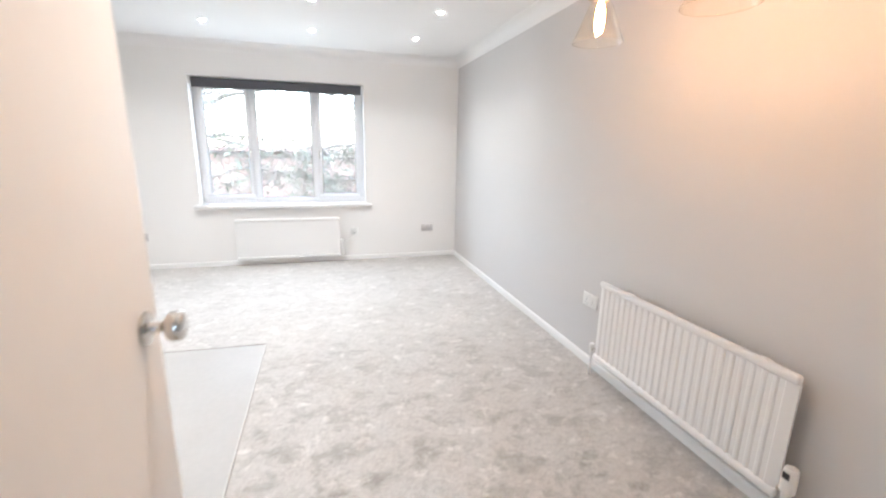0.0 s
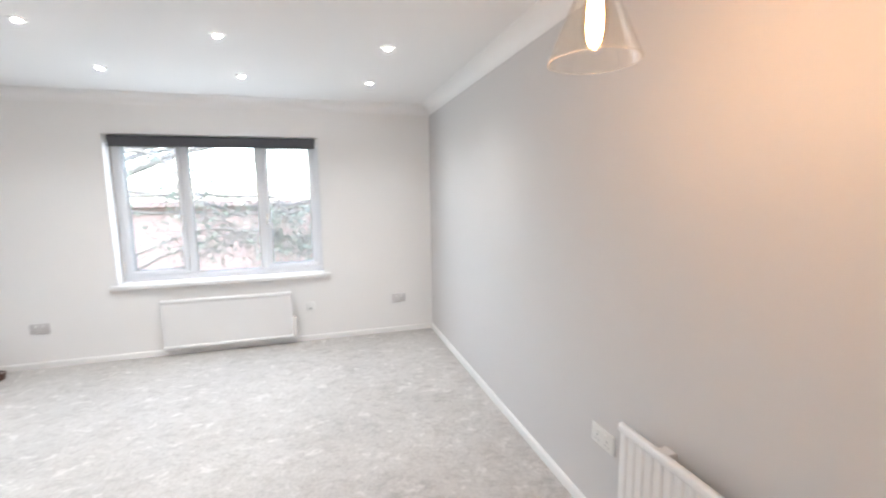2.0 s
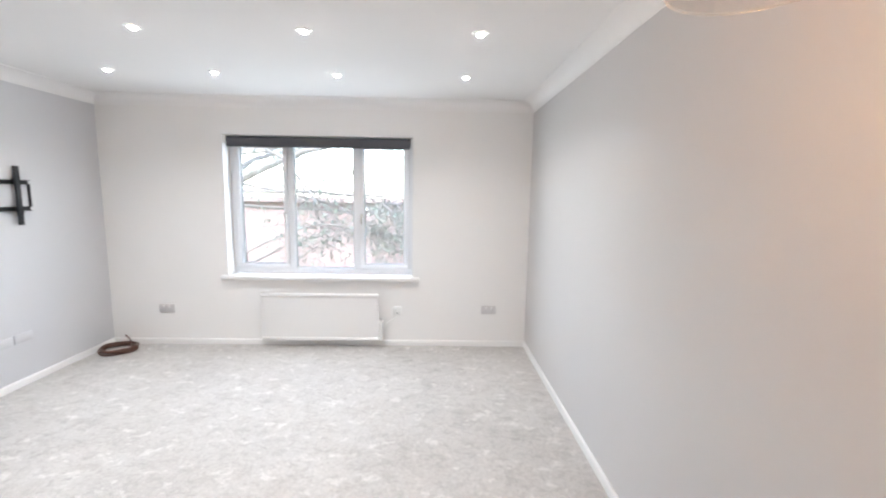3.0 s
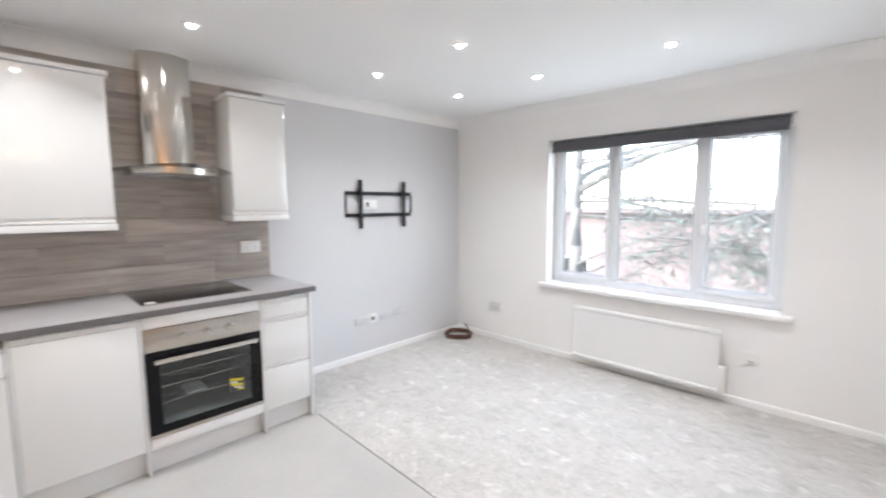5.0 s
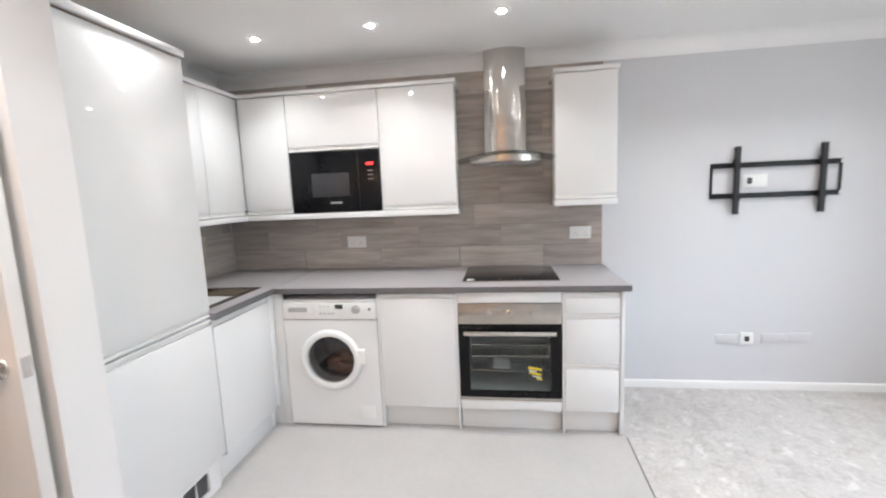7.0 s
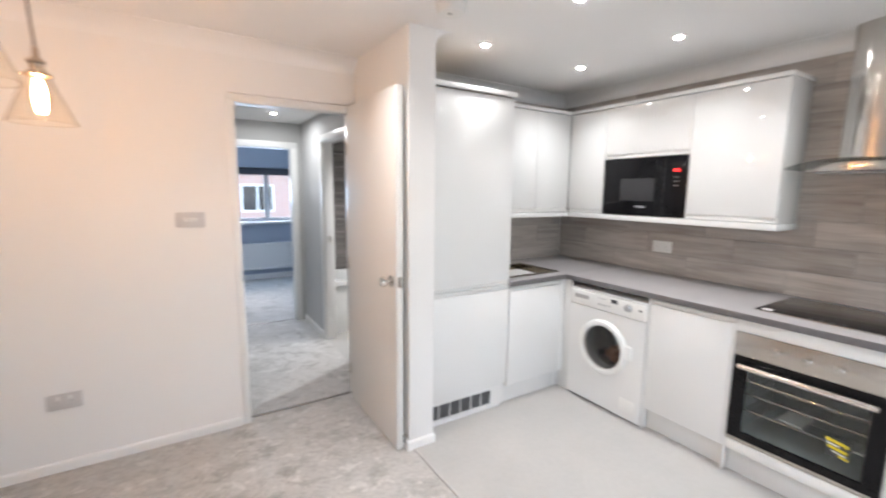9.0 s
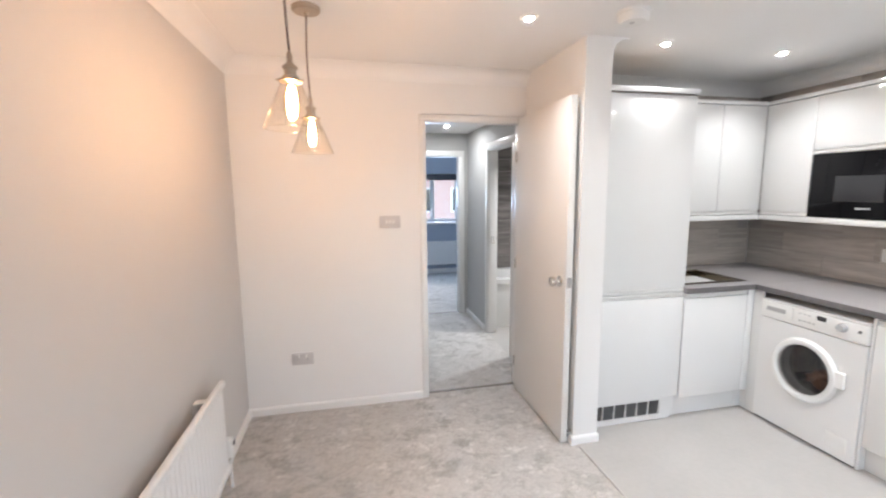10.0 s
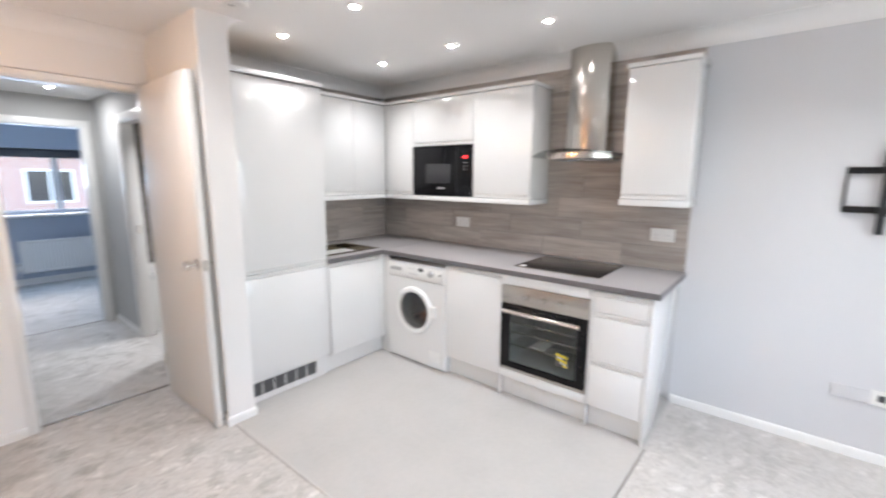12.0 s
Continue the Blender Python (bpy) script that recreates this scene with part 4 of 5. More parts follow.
def pendant(x, y, zb, label):
    """Glass cone pendant: zb is the lower end of the bulb."""
    p = thing("pendant_light", (x, y, ZC), label, "pendant light", "pendant lights")
    part("canopy", lathe(bmesh.new(), [(0.0, 0), (0.062, 0), (0.064, -0.004), (0.062, -0.016), (0.055, -0.022), (0.012, -0.024), (0.009, -0.036), (0.0, -0.036)], (x, y, ZC)), M_BRASS, p, "aged metal ceiling rose")
    top = zb + 0.235
    n = 14
    cord = [(x + 0.006 * math.sin(3.1 * i / n), y + 0.004 * math.sin(5 * i / n), ZC - 0.03 + (top - ZC + 0.03) * i / n) for i in range(n + 1)]
    part("cord", tube(bmesh.new(), cord, 0.0038, 10), M_CORD, p, "dark braided flex")
    holder = [(0.0, 0.0), (0.006, 0.0), (0.009, -0.006), (0.009, -0.030), (0.013, -0.036), (0.024, -0.046), (0.025, -0.052), (0.019, -0.056), (0.019, -0.074), (0.026, -0.078), (0.026, -0.084), (0.038, -0.088), (0.040, -0.094), (0.030, -0.098), (0.0, -0.098)]
    part("lamp_holder", lathe(bmesh.new(), holder, (x, y, top)), M_BRASS, p, "aged metal lamp holder")
    g = top - 0.090
    outer = [(0.030, 0.0), (0.034, -0.008), (0.040, -0.020), (0.094, -0.150), (0.096, -0.158)]
    inner = [(r - 0.0025, h) for r, h in outer[::-1]]
    bm = bmesh.new()
    rings = [[bm.verts.new((x + r * math.cos(2 * math.pi * i / 40), y + r * math.sin(2 * math.pi * i / 40), g + h)) for i in range(40)] for r, h in outer + inner]
    for a, b in zip(rings, rings[1:] + rings[:1]):
        for i in range(40):
            bm.faces.new((a[i], a[(i + 1) % 40], b[(i + 1) % 40], b[i]))
    bmesh.ops.recalc_face_normals(bm, faces=bm.faces[:])
    shade = part("shade", bm, M_SHADE, p, "clear glass cone shade")
    shade.visible_shadow = False
    part("shade_rim", lathe(bmesh.new(), [(0.0947 + 0.0016 * math.cos(a), -0.158 + 0.0016 * math.sin(a)) for a in (i * math.pi / 4 for i in range(8))], (x, y, g), "Z", 48, True), M_GLASS_EDGE, p, "polished rim of the glass shade")
    for k in range(3):
        a = 0.5 + 2 * math.pi * k / 3
        part("shade_screw", rod(bmesh.new(), (x + 0.034 * math.cos(a), y + 0.034 * math.sin(a), g - 0.004), (x + 0.047 * math.cos(a), y + 0.047 * math.sin(a), g - 0.004), 0.004, 10), M_BRASS, p, "small shade fixing screw")
    core = [(0.0, 0.018), (0.0085, 0.020), (0.0135, 0.029), (0.0165, 0.052), (0.0165, 0.082), (0.0145, 0.104), (0.010, 0.122), (0.008, 0.130), (0.0, 0.131)]
    bulb = part("bulb", lathe(bmesh.new(), core, (x, y, zb), sides=24), M_BULB, p, "warm glowing filament bulb")
    skin = [(0.0, 0.010), (0.010, 0.013), (0.019, 0.026), (0.0255, 0.050), (0.027, 0.078), (0.0235, 0.104), (0.016, 0.124), (0.0135, 0.136), (0.0, 0.1365)]
    envelope = part("bulb_glass", lathe(bmesh.new(), skin, (x, y, zb), sides=28), M_BULB_GLASS, bulb, "amber tinted bulb glass")
    envelope.visible_shadow = False


pendant(1.256, 2.02, 1.766, "clear glass cone pendant with glowing filament bulb, upper")
pendant(1.240, 1.462, 1.737, "clear glass cone pendant with glowing filament bulb, hung lower")


# ---- kitchen ----
FX, FY = -1.578, 1.288          # fronts of the long run and of the short run
WX, WYF = -1.945, 0.940         # fronts of the wall units
PLINTH, TOP0, TOP1 = 0.142, 0.868, 0.905


def cbox(face, u0, u1, v0, v1, z0, z1, bevel=0.0, bm=None, segments=2):
    """A box given along a run (u), into its depth from the front plane (v) and up. face: ('x', front) or ('y', front)."""
    bm = bm or bmesh.new()
    f = face[1]
    if face[0] == "x":
        return box(bm, f - v1, f - v0, u0, u1, z0, z1, bevel, segments)
    return box(bm, u0, u1, f - v1, f - v0, z0, z1, bevel, segments)


def slab(parent, face, u0, u1, z0, z1, grip, name="door"):
    """A gloss slab front with a grooved finger grip along one edge."""
    g = 0.0009
    u0, u1, z0, z1 = u0 + g, u1 - g, z0 + g, z1 - g
    if grip is None:
        return part(name, cbox(face, u0, u1, 0, 0.019, z0, z1, 0.0015), M_GLOSSY, parent)
    if grip == "top":
        main, lip = (z0, z1 - 0.030), (z1 - 0.013, z1)
    else:
        main, lip = (z0 + 0.030, z1), (z0, z0 + 0.013)
    d = part(name, cbox(face, u0, u1, 0, 0.019, main[0], main[1], 0.003), M_GLOSSY, parent)
    gz = (main[1], lip[0]) if grip == "top" else (lip[1], main[0])
    bm = cbox(face, u0, u1, 0.012, 0.019, gz[0] - 0.002, gz[1] + 0.002)
    cbox(face, u0, u1, 0.001, 0.019, lip[0], lip[1], 0.003, bm)
    part("grip_rail", bm, M_CARCASS, d, "grooved finger grip")
    return d


def base_unit(label, face, u0, u1, depth=0.56, fronts="door"):
    mid = (u0 + u1) / 2
    at = (face[1], mid, 0) if face[0] == "x" else (mid, face[1], 0)
    c = thing("base_cabinet", at, label, "kitchen cabinet", "kitchen base units")
    part("body", cbox(face, u0, u1, 0.021, depth, PLINTH, TOP0 - 0.001), M_CARCASS, c)
    part("plinth", cbox(face, u0, u1, 0.045, 0.06, 0.006, PLINTH - 0.001, 0.001), M_GLOSSY, c)
    if fronts == "door":
        slab(c, face, u0, u1, PLINTH + 0.004, TOP0 - 0.008, "top")
    if fronts == "drawers":
        for z0, z1 in ((PLINTH + 0.004, 0.437), (0.437, 0.736), (0.736, TOP0 - 0.008)):
            slab(c, face, u0, u1, z0, z1, "top", "drawer_front")
    return c


LX, LY = ("x", FX), ("y", FY)
base_unit("white high-gloss base cabinet with handleless door beside the oven", LX, 1.974, 2.434)
base_unit("white high-gloss drawer unit with three handleless drawers", LX, 3.066, 3.368, fronts="drawers")
sinkunit = base_unit("white high-gloss sink base cabinet with handleless door", LY, -1.525, -1.026)
end = thing("end_panel", (FX, 3.40, 0), "white gloss end panel closing the base units", "cabinet panel")
part("panel", cbox(LX, 3.371, 3.392, -0.002, XL * -1 + FX - 0.002, 0.006, TOP0 - 0.001, 0.001), M_GLOSSY, end)
for i, (a, b) in enumerate(((1.9605, 1.973), (2.4355, 2.4495), (3.0515, 3.0645))):
    p = thing("divider_panel", (FX, (a + b) / 2, 0), "narrow white gloss upright panel between units", "cabinet panel", "divider panels")
    part("panel", cbox(LX, a, b, 0.0, 0.50, 0.006, TOP0 - 0.001, 0.001), M_GLOSSY, p)
post = thing("corner_post", (FX - 0.02, FY, 0), "white gloss corner filler post between the two runs", "cabinet panel")
part("post", boxed(FX - 0.019, -1.527, FY - 0.019, FY, 0.146, TOP0 - 0.001, bevel=0.001), M_GLOSSY, post)
part("return", boxed(FX - 0.019, FX, FY, 1.350, 0.006, TOP0 - 0.001, bevel=0.001), M_GLOSSY, post)
part("plinth", boxed(FX - 0.02, -1.527, FY - 0.06, FY - 0.045, 0.006, PLINTH, bevel=0.001), M_GLOSSY, post)

part("filler", boxed(FX - 0.02, FX - 0.004, FY - 0.06, FY, 0.006, 0.1455, bevel=0.001), M_GLOSSY, post)

# worktop: one L-shaped board with an opening for the sink
WE = -1.560                      # front edge of the long run
SX0, SX1, SY0, SY1 = -1.56, -1.08, 0.80, 1.20
bm = bmesh.new()
box(bm, XL, WE, FY + 0.02, 3.420, TOP0, TOP1, 0.004)
wt = thing("worktop", (-1.9, 2.0, TOP0), "dark grey laminate worktop running round the corner", "worktop")
part("long_run", bm, M_WORKTOP, wt)
bm = bmesh.new()
for b in ((XL, SX0, YD, FY + 0.02), (SX1, -1.022, YD, FY + 0.02), (SX0, SX1, YD, SY0), (SX0, SX1, SY1, FY + 0.02)):
    box(bm, b[0], b[1], b[2], b[3], TOP0, TOP1)
part("sink_run", bm, M_WORKTOP, wt)
# strips on the front edges carry the edge's shade as a darker colour
part("shaded_edge", boxed(WE, WE + 0.0018, FY + 0.024, 3.4218, TOP0 + 0.0005, TOP1 - 0.003, bevel=0.0005, segments=1), M_SHADED_EDGE, wt, "worktop laminate edge with shade in its colour")
part("shaded_edge", boxed(XL + 0.004, WE - 0.0005, 3.42, 3.4218, TOP0 + 0.0005, TOP1 - 0.003), M_SHADED_EDGE, wt, "worktop laminate edge with shade in its colour")
part("shaded_edge", boxed(WE + 0.002, -1.022, FY + 0.02, FY + 0.0218, TOP0 + 0.0005, TOP1 - 0.003), M_SHADED_EDGE, wt, "worktop laminate edge with shade in its colour")

# inset sink
sink = thing("sink", (-1.33, 1.0, TOP1), "stainless steel inset sink bowl in the worktop", "sink")
bm = bmesh.new()
for b in ((SX0 - 0.025, SX0 + 0.02, SY0 - 0.02, SY1 + 0.02), (SX1 - 0.02, SX1 + 0.02, SY0 - 0.02, SY1 + 0.02), (SX0 + 0.02, SX1 - 0.02, SY0 - 0.02, SY0 + 0.02), (SX0 + 0.02, SX1 - 0.02, SY1 - 0.02, SY1 + 0.02)):
    box(bm, b[0], b[1], b[2], b[3], TOP1 + 0.0005, TOP1 + 0.004)
part("rim", bm, M_SINK, sink)
bm = bmesh.new()
a, b, c, d = SX0 + 0.02, SX1 - 0.02, SY0 + 0.02, SY1 - 0.02
zb, zt = TOP1 - 0.16, TOP1 + 0.001
for q in ((a - 0.003, a, c, d, zb, zt), (b, b + 0.003, c, d, zb, zt), (a - 0.003, b + 0.003, c - 0.003, c, zb, zt), (a - 0.003, b + 0.003, d, d + 0.003, zb, zt), (a - 0.003, b + 0.003, c - 0.003, d + 0.003, zb - 0.003, zb)):
    box(bm, *q)
part("bowl", bm, M_SINK, sink)
part("waste", lathe(bmesh.new(), [(0.0, 0), (0.042, 0), (0.042, 0.003), (0.03, 0.004), (0.0, 0.001)], ((a + b) / 2, (c + d) / 2, zb)), M_CHROME, sink)
part("overflow", boxed((a + b) / 2 - 0.02, (a + b) / 2 + 0.02, c, c + 0.003, TOP1 - 0.045, TOP1 - 0.025, bevel=0.001), M_CHROME, sink)
# yellow block added to give the bowl its golden reflections
single("sponge", boxed(-1.50, -1.40, 1.10, 1.165, zb + 0.0005, zb + 0.03, bevel=0.008), M_YELLOW, "yellow block in the sink bowl for its golden reflections", "sponge", at=(-1.45, 1.13, zb))

# tall fridge unit
TX0, TX1 = -1.020, -0.392
tall = thing("tall_fridge_cabinet", ((TX0 + TX1) / 2, FY, 0), "tall white high-gloss built-in fridge unit with two doors", "fridge cabinet")
part("body", boxed(TX0, TX1 + 0.03, YD + 0.002, FY - 0.021, 0.165, 2.108, bevel=0.001), M_GLOSSY, tall)
slab(tall, LY, TX0, TX1, 0.168, 0.878, "top")
slab(tall, LY, TX0, TX1, 0.884, 2.100, "bottom")
part("cornice", boxed(TX0 - 0.012, TX1 + 0.03, FY - 0.012, FY + 0.010, 2.109, 2.140, bevel=0.004), M_GLOSSY, tall)
part("cornice_return", boxed(TX0 - 0.012, TX0 + 0.010, YD + 0.002, FY - 0.0125, 2.109, 2.140, bevel=0.004), M_GLOSSY, tall)
# added board out of view, keeps the downlight from glowing off the top
part("glow_damper", boxed(TX0 + 0.011, TX1 + 0.03, YD + 0.002, FY - 0.013, 2.109, 2.116), M_GLOW_DAMPER, tall, "unseen brown board added to damp the ceiling glow")
part("plinth", boxed(TX0, -0.985, FY - 0.05, FY - 0.035, 0.006, 0.164, bevel=0.001), M_GLOSSY, tall)
bm = bmesh.new()
GX0, GX1 = -0.905, TX1
for q in ((GX0 - 0.075, GX1 + 0.03, 0.006, 0.042), (GX0 - 0.075, GX1 + 0.03, 0.140, 0.164), (GX0 - 0.075, GX0, 0.042, 0.140), (GX1 - 0.006, GX1 + 0.03, 0.042, 0.140)):
    box(bm, q[0], q[1], FY - 0.034, FY - 0.018, q[2], q[3])
vent = part("vent_grille", bm, M_GLOSSY, tall, "white framed plinth vent")
# near-black sheet paints the shade of the vent's depth
part("backing", boxed(GX0, GX1 - 0.006, FY - 0.034, FY - 0.032, 0.042, 0.140), M_DARK_PLASTIC, vent, "dark sheet for the shade behind the slats")
n = 42
for i in range(n):
    x = GX0 + (i + 0.5) * (GX1 - 0.006 - GX0) / n
    if i % 7 == 0:
        part("cell_bar", boxed(x - 0.003, x + 0.003, FY - 0.031, FY - 0.0175, 0.043, 0.139), M_PLASTIC, vent)
        continue
    bm = boxed(-0.0022, 0.0022, -0.005, 0.005, -0.046, 0.046)
    bm.transform(Matrix.Translation((x, FY - 0.025, 0.091)) @ Matrix.Rotation(radians(-6), 4, "Y") @ Matrix.Rotation(radians(25), 4, "Z"))
    part("slat", bm, M_SLAT, vent)


# wall units
def wall_unit(label, face, u0, u1, z0, z1, depth, door=True, side=True):
    mid = (u0 + u1) / 2
    at = (face[1], mid, z0) if face[0] == "x" else (mid, face[1], z0)
    c = thing("wall_cabinet", at, label, "kitchen cabinet", "kitchen wall units")
    part("body", cbox(face, u0, u1, 0.021, depth, z0, z1, 0.001), M_GLOSSY if side else M_CARCASS, c)
    if door:
        slab(c, face, u0, u1, z0 + 0.002, z1 - 0.002, "bottom")
    return c


UX, UY = ("x", WX), ("y", WYF)
DX, DY = WX - XL - 0.012, WYF - YD - 0.012
ZU0, ZU1 = 1.345, 2.138
wall_unit("white high-gloss corner wall cabinet beside the microwave", UX, WYF + 0.004, 1.287, ZU0, ZU1, DX)
mwc = wall_unit("white high-gloss wall cabinet housing the built-in microwave", UX, 1.289, 1.930, ZU0, ZU1, DX, door=False)
slab(mwc, UX, 1.289, 1.930, 1.762, ZU1 - 0.002, "bottom", "lift_up_door")
wall_unit("white high-gloss wall cabinet between microwave and hood", UX, 1.932, 2.434, ZU0, ZU1, DX)
wall_unit("narrow white high-gloss wall cabinet beside the cooker hood", UX, 3.062, 3.434, 1.375, 2.146, DX)
wall_unit("white high-gloss wall cabinet above the sink", UY, -1.565, -1.022, ZU0, ZU1, DY)
wall_unit("white high-gloss wall cabinet in the kitchen corner", UY, WX - 0.004, -1.567, ZU0, ZU1, DY)
rail = thing("light_pelmet", (WX, 1.6, 1.305), "white gloss pelmet strip along the underside of wall units", "cabinet trim")
part("long_strip", boxed(XL + 0.014, WX + 0.006, WYF - 0.0, 2.440, 1.306, ZU0 - 0.001, bevel=0.003), M_GLOSSY, rail)
part("short_strip", boxed(XL + 0.014, -1.022, YD + 0.014, WYF + 0.006, 1.3065, ZU0 - 0.0015, bevel=0.003), M_GLOSSY, rail)
corn = thing("cabinet_cornice", (WX, 1.6, ZU1), "white gloss cornice strip along the top of wall units", "cabinet trim")
part("long_strip", boxed(XL + 0.014, WX + 0.014, WYF, 2.446, ZU1 + 0.001, ZU1 + 0.026, bevel=0.004), M_GLOSSY, corn)
part("short_strip", boxed(XL + 0.014, -1.034, YD + 0.014, WYF + 0.014, ZU1 + 0.0015, ZU1 + 0.0265, bevel=0.004), M_GLOSSY, corn)
c2 = thing("cabinet_trim", (WX, 3.26, 1.34), "white gloss strips above and below the narrow wall cabinet", "cabinet trim")
part("pelmet", boxed(XL + 0.014, WX + 0.006, 3.056, 3.439, 1.336, 1.374, bevel=0.003), M_GLOSSY, c2)
part("cornice", boxed(XL + 0.014, WX + 0.014, 3.052, 3.444, 2.147, 2.172, bevel=0.004), M_GLOSSY, c2)

# built-in microwave
mw = thing("microwave", (WX, 1.594, 1.35), "black glass built-in microwave with red lit display", "microwave")
part("front", cbox(UX, 1.296, 1.923, -0.006, 0.02, 1.349, 1.757, 0.002), M_BLACK_GLASS, mw)
part("door_window", cbox(UX, 1.445, 1.71, -0.0075, -0.0055, 1.452, 1.612, 0.001), M_DARK_WINDOW, mw, "grey mesh door window")
for k in range(4):
    part("display", cbox(UX, 1.838 + k * 0.0115, 1.846 + k * 0.0115, -0.0075, -0.0055, 1.655, 1.671), M_RED, mw, "red lit digit")
for k in range(3):
    part("key_mark", cbox(UX, 1.842, 1.878, -0.0072, -0.0055, 1.560 + k * 0.028, 1.563 + k * 0.028), M_GREY_PLASTIC, mw)
part("maker_mark", cbox(UX, 1.570, 1.65, -0.0072, -0.0055, 1.406, 1.418), M_GREY_PLASTIC, mw)
part("door_seam", cbox(UX, 1.775, 1.778, -0.0064, -0.0055, 1.355, 1.751), M_DARK_PLASTIC, mw)

# washing machine
WM0, WM1, WMF = 1.358, 1.957, FX + 0.010
wm = thing("washing_machine", (WMF, 1.662, 0), "white freestanding front-loading washing machine with dark porthole", "washing machine")
WMX = ("x", WMF)
DC = (WMF, WM0 + 0.298, 0.452)


def holed_front(u0, u1, z0, z1, centre, radius, x0, x1, sides=64):
    """An upright sheet from x0 to x1 with a round hole in it."""
    bm = bmesh.new()
    cu, cz = centre
    corner_at = {}
    for cx, cy in ((u0, z0), (u1, z0), (u1, z1), (u0, z1)):
        corner_at[round(math.atan2(cy - cz, cx - cu) / (2 * math.pi) * sides) % sides] = (cx, cy)
    inner, outer = [], []
    for k in range(sides):
        a = 2 * math.pi * k / sides
        du, dz = math.cos(a), math.sin(a)
        reach = min(((u1 if du > 0 else u0) - cu) / du if abs(du) > 1e-6 else 9, ((z1 if dz > 0 else z0) - cz) / dz if abs(dz) > 1e-6 else 9)
        inner.append((cu + radius * du, cz + radius * dz))
        outer.append(corner_at.get(k, (cu + reach * du, cz + reach * dz)))
    rings = [[bm.verts.new((x, u, z)) for u, z in ring] for x, ring in ((x1, inner), (x1, outer), (x0, outer), (x0, inner))]
    for p, q in zip(rings, rings[1:] + rings[:1]):
        for k in range(sides):
            bm.faces.new((p[k], p[(k + 1) % sides], q[(k + 1) % sides], q[k]))
    bmesh.ops.recalc_face_normals(bm, faces=bm.faces[:])
    return bm


part("front_panel", holed_front(WM0, WM1, 0.018, 0.702, DC[1:], 0.165, WMF - 0.02, WMF), M_ENAMEL, wm)
bm = bmesh.new()
for q in ((WM0, WM0 + 0.012, 0.0205, 0.55, 0.018, 0.702), (WM1 - 0.012, WM1, 0.0205, 0.55, 0.018, 0.702), (WM0 + 0.012, WM1 - 0.012, 0.54, 0.55, 0.018, 0.702), (WM0 + 0.012, WM1 - 0.012, 0.0205, 0.54, 0.018, 0.03), (WM0 + 0.012, WM1 - 0.012, 0.0205, 0.54, 0.69, 0.702)):
    cbox(WMX, *q, 0.0, bm)
part("body", bm, M_ENAMEL, wm)
part("control_panel", cbox(WMX, WM0, WM1, -0.010, 0.05, 0.705, 0.818, 0.012, segments=3), M_PLASTIC, wm)
part("lid", cbox(WMX, WM0, WM1, -0.004, 0.55, 0.819, 0.829, 0.004), M_ENAMEL, wm)
for u in (WM0 + 0.06, WM1 - 0.06):
    for v in (0.06, 0.49):
        part("foot", rod(bmesh.new(), (WMF - v, u, 0.0), (WMF - v, u, 0.02), 0.02, 12), M_DARK_PLASTIC, wm)
# solid dark strip stands for the shade in the floor gap
part("gap_shade_strip", cbox(WMX, WM0 + 0.006, WM1 - 0.006, 0.012, 0.03, 0.005, 0.018), M_DARK_PLASTIC, wm, "dark strip for the shaded gap under the machine")
dr = part("detergent_drawer", cbox(WMX, WM0 + 0.02, WM0 + 0.205, -0.014, 0.02, 0.730, 0.814, 0.006), M_PLASTIC, wm)
# raised grey patch paints the shade of a finger recess
part("recess_shade", cbox(WMX, WM0 + 0.045, WM0 + 0.165, -0.0152, -0.012, 0.757, 0.785, 0.004), M_GREY_PLASTIC, dr, "grey patch for the shaded finger recess")
part("display", cbox(WMX, WM0 + 0.345, WM0 + 0.395, -0.0125, -0.008, 0.775, 0.802, 0.002), M_DARK_PLASTIC, wm, "small dark display")
for i in range(4):
    u = WM0 + 0.245 + i * 0.026
    part("button", cbox(WMX, u, u + 0.014, -0.0135, -0.008, 0.742, 0.750, 0.001), M_GREY_PLASTIC, wm)
    if i < 3:
        part("button", cbox(WMX, u, u + 0.012, -0.0130, -0.008, 0.786, 0.792, 0.001), M_GREY_PLASTIC, wm)
part("programme_dial", lathe(bmesh.new(), [(0.0, 0), (0.026, 0), (0.026, 0.006), (0.021, 0.008), (0.020, 0.024), (0.017, 0.027), (0.0, 0.027)], (WMF + 0.010, WM0 + 0.478, 0.772), "X", 24), M_GREY_PLASTIC, wm, "silver grey dial")
part("power_button", lathe(bmesh.new(), [(0.0, 0), (0.008, 0), (0.007, 0.005), (0.0, 0.005)], (WMF + 0.010, WM0 + 0.562, 0.772), "X", 16), M_DARK_PLASTIC, wm)
part("door_ring", lathe(bmesh.new(), [(0.1495, -0.005), (0.188, 0.0005), (0.193, 0.008), (0.191, 0.020), (0.182, 0.031), (0.168, 0.034), (0.156, 0.030), (0.1495, 0.020)], DC, "X", 64, True), M_PLASTIC, wm, "white plastic porthole ring")
porthole = part("door_glass", lathe(bmesh.new(), [(0.149, 0.016), (0.147, -0.02), (0.135, -0.06), (0.108, -0.092), (0.065, -0.108), (0.0, -0.112)], DC, "X", 56), M_DRUM_GLASS, wm, "deep tinted glass bowl of the porthole")
porthole.visible_shadow = False
part("gasket", lathe(bmesh.new(), [(0.1645, -0.001), (0.160, -0.03), (0.172, -0.06), (0.160, -0.09), (0.175, -0.125), (0.185, -0.125), (0.185, -0.03)], DC, "X", 56, True), M_SEAL, wm, "grey ribbed rubber door seal")
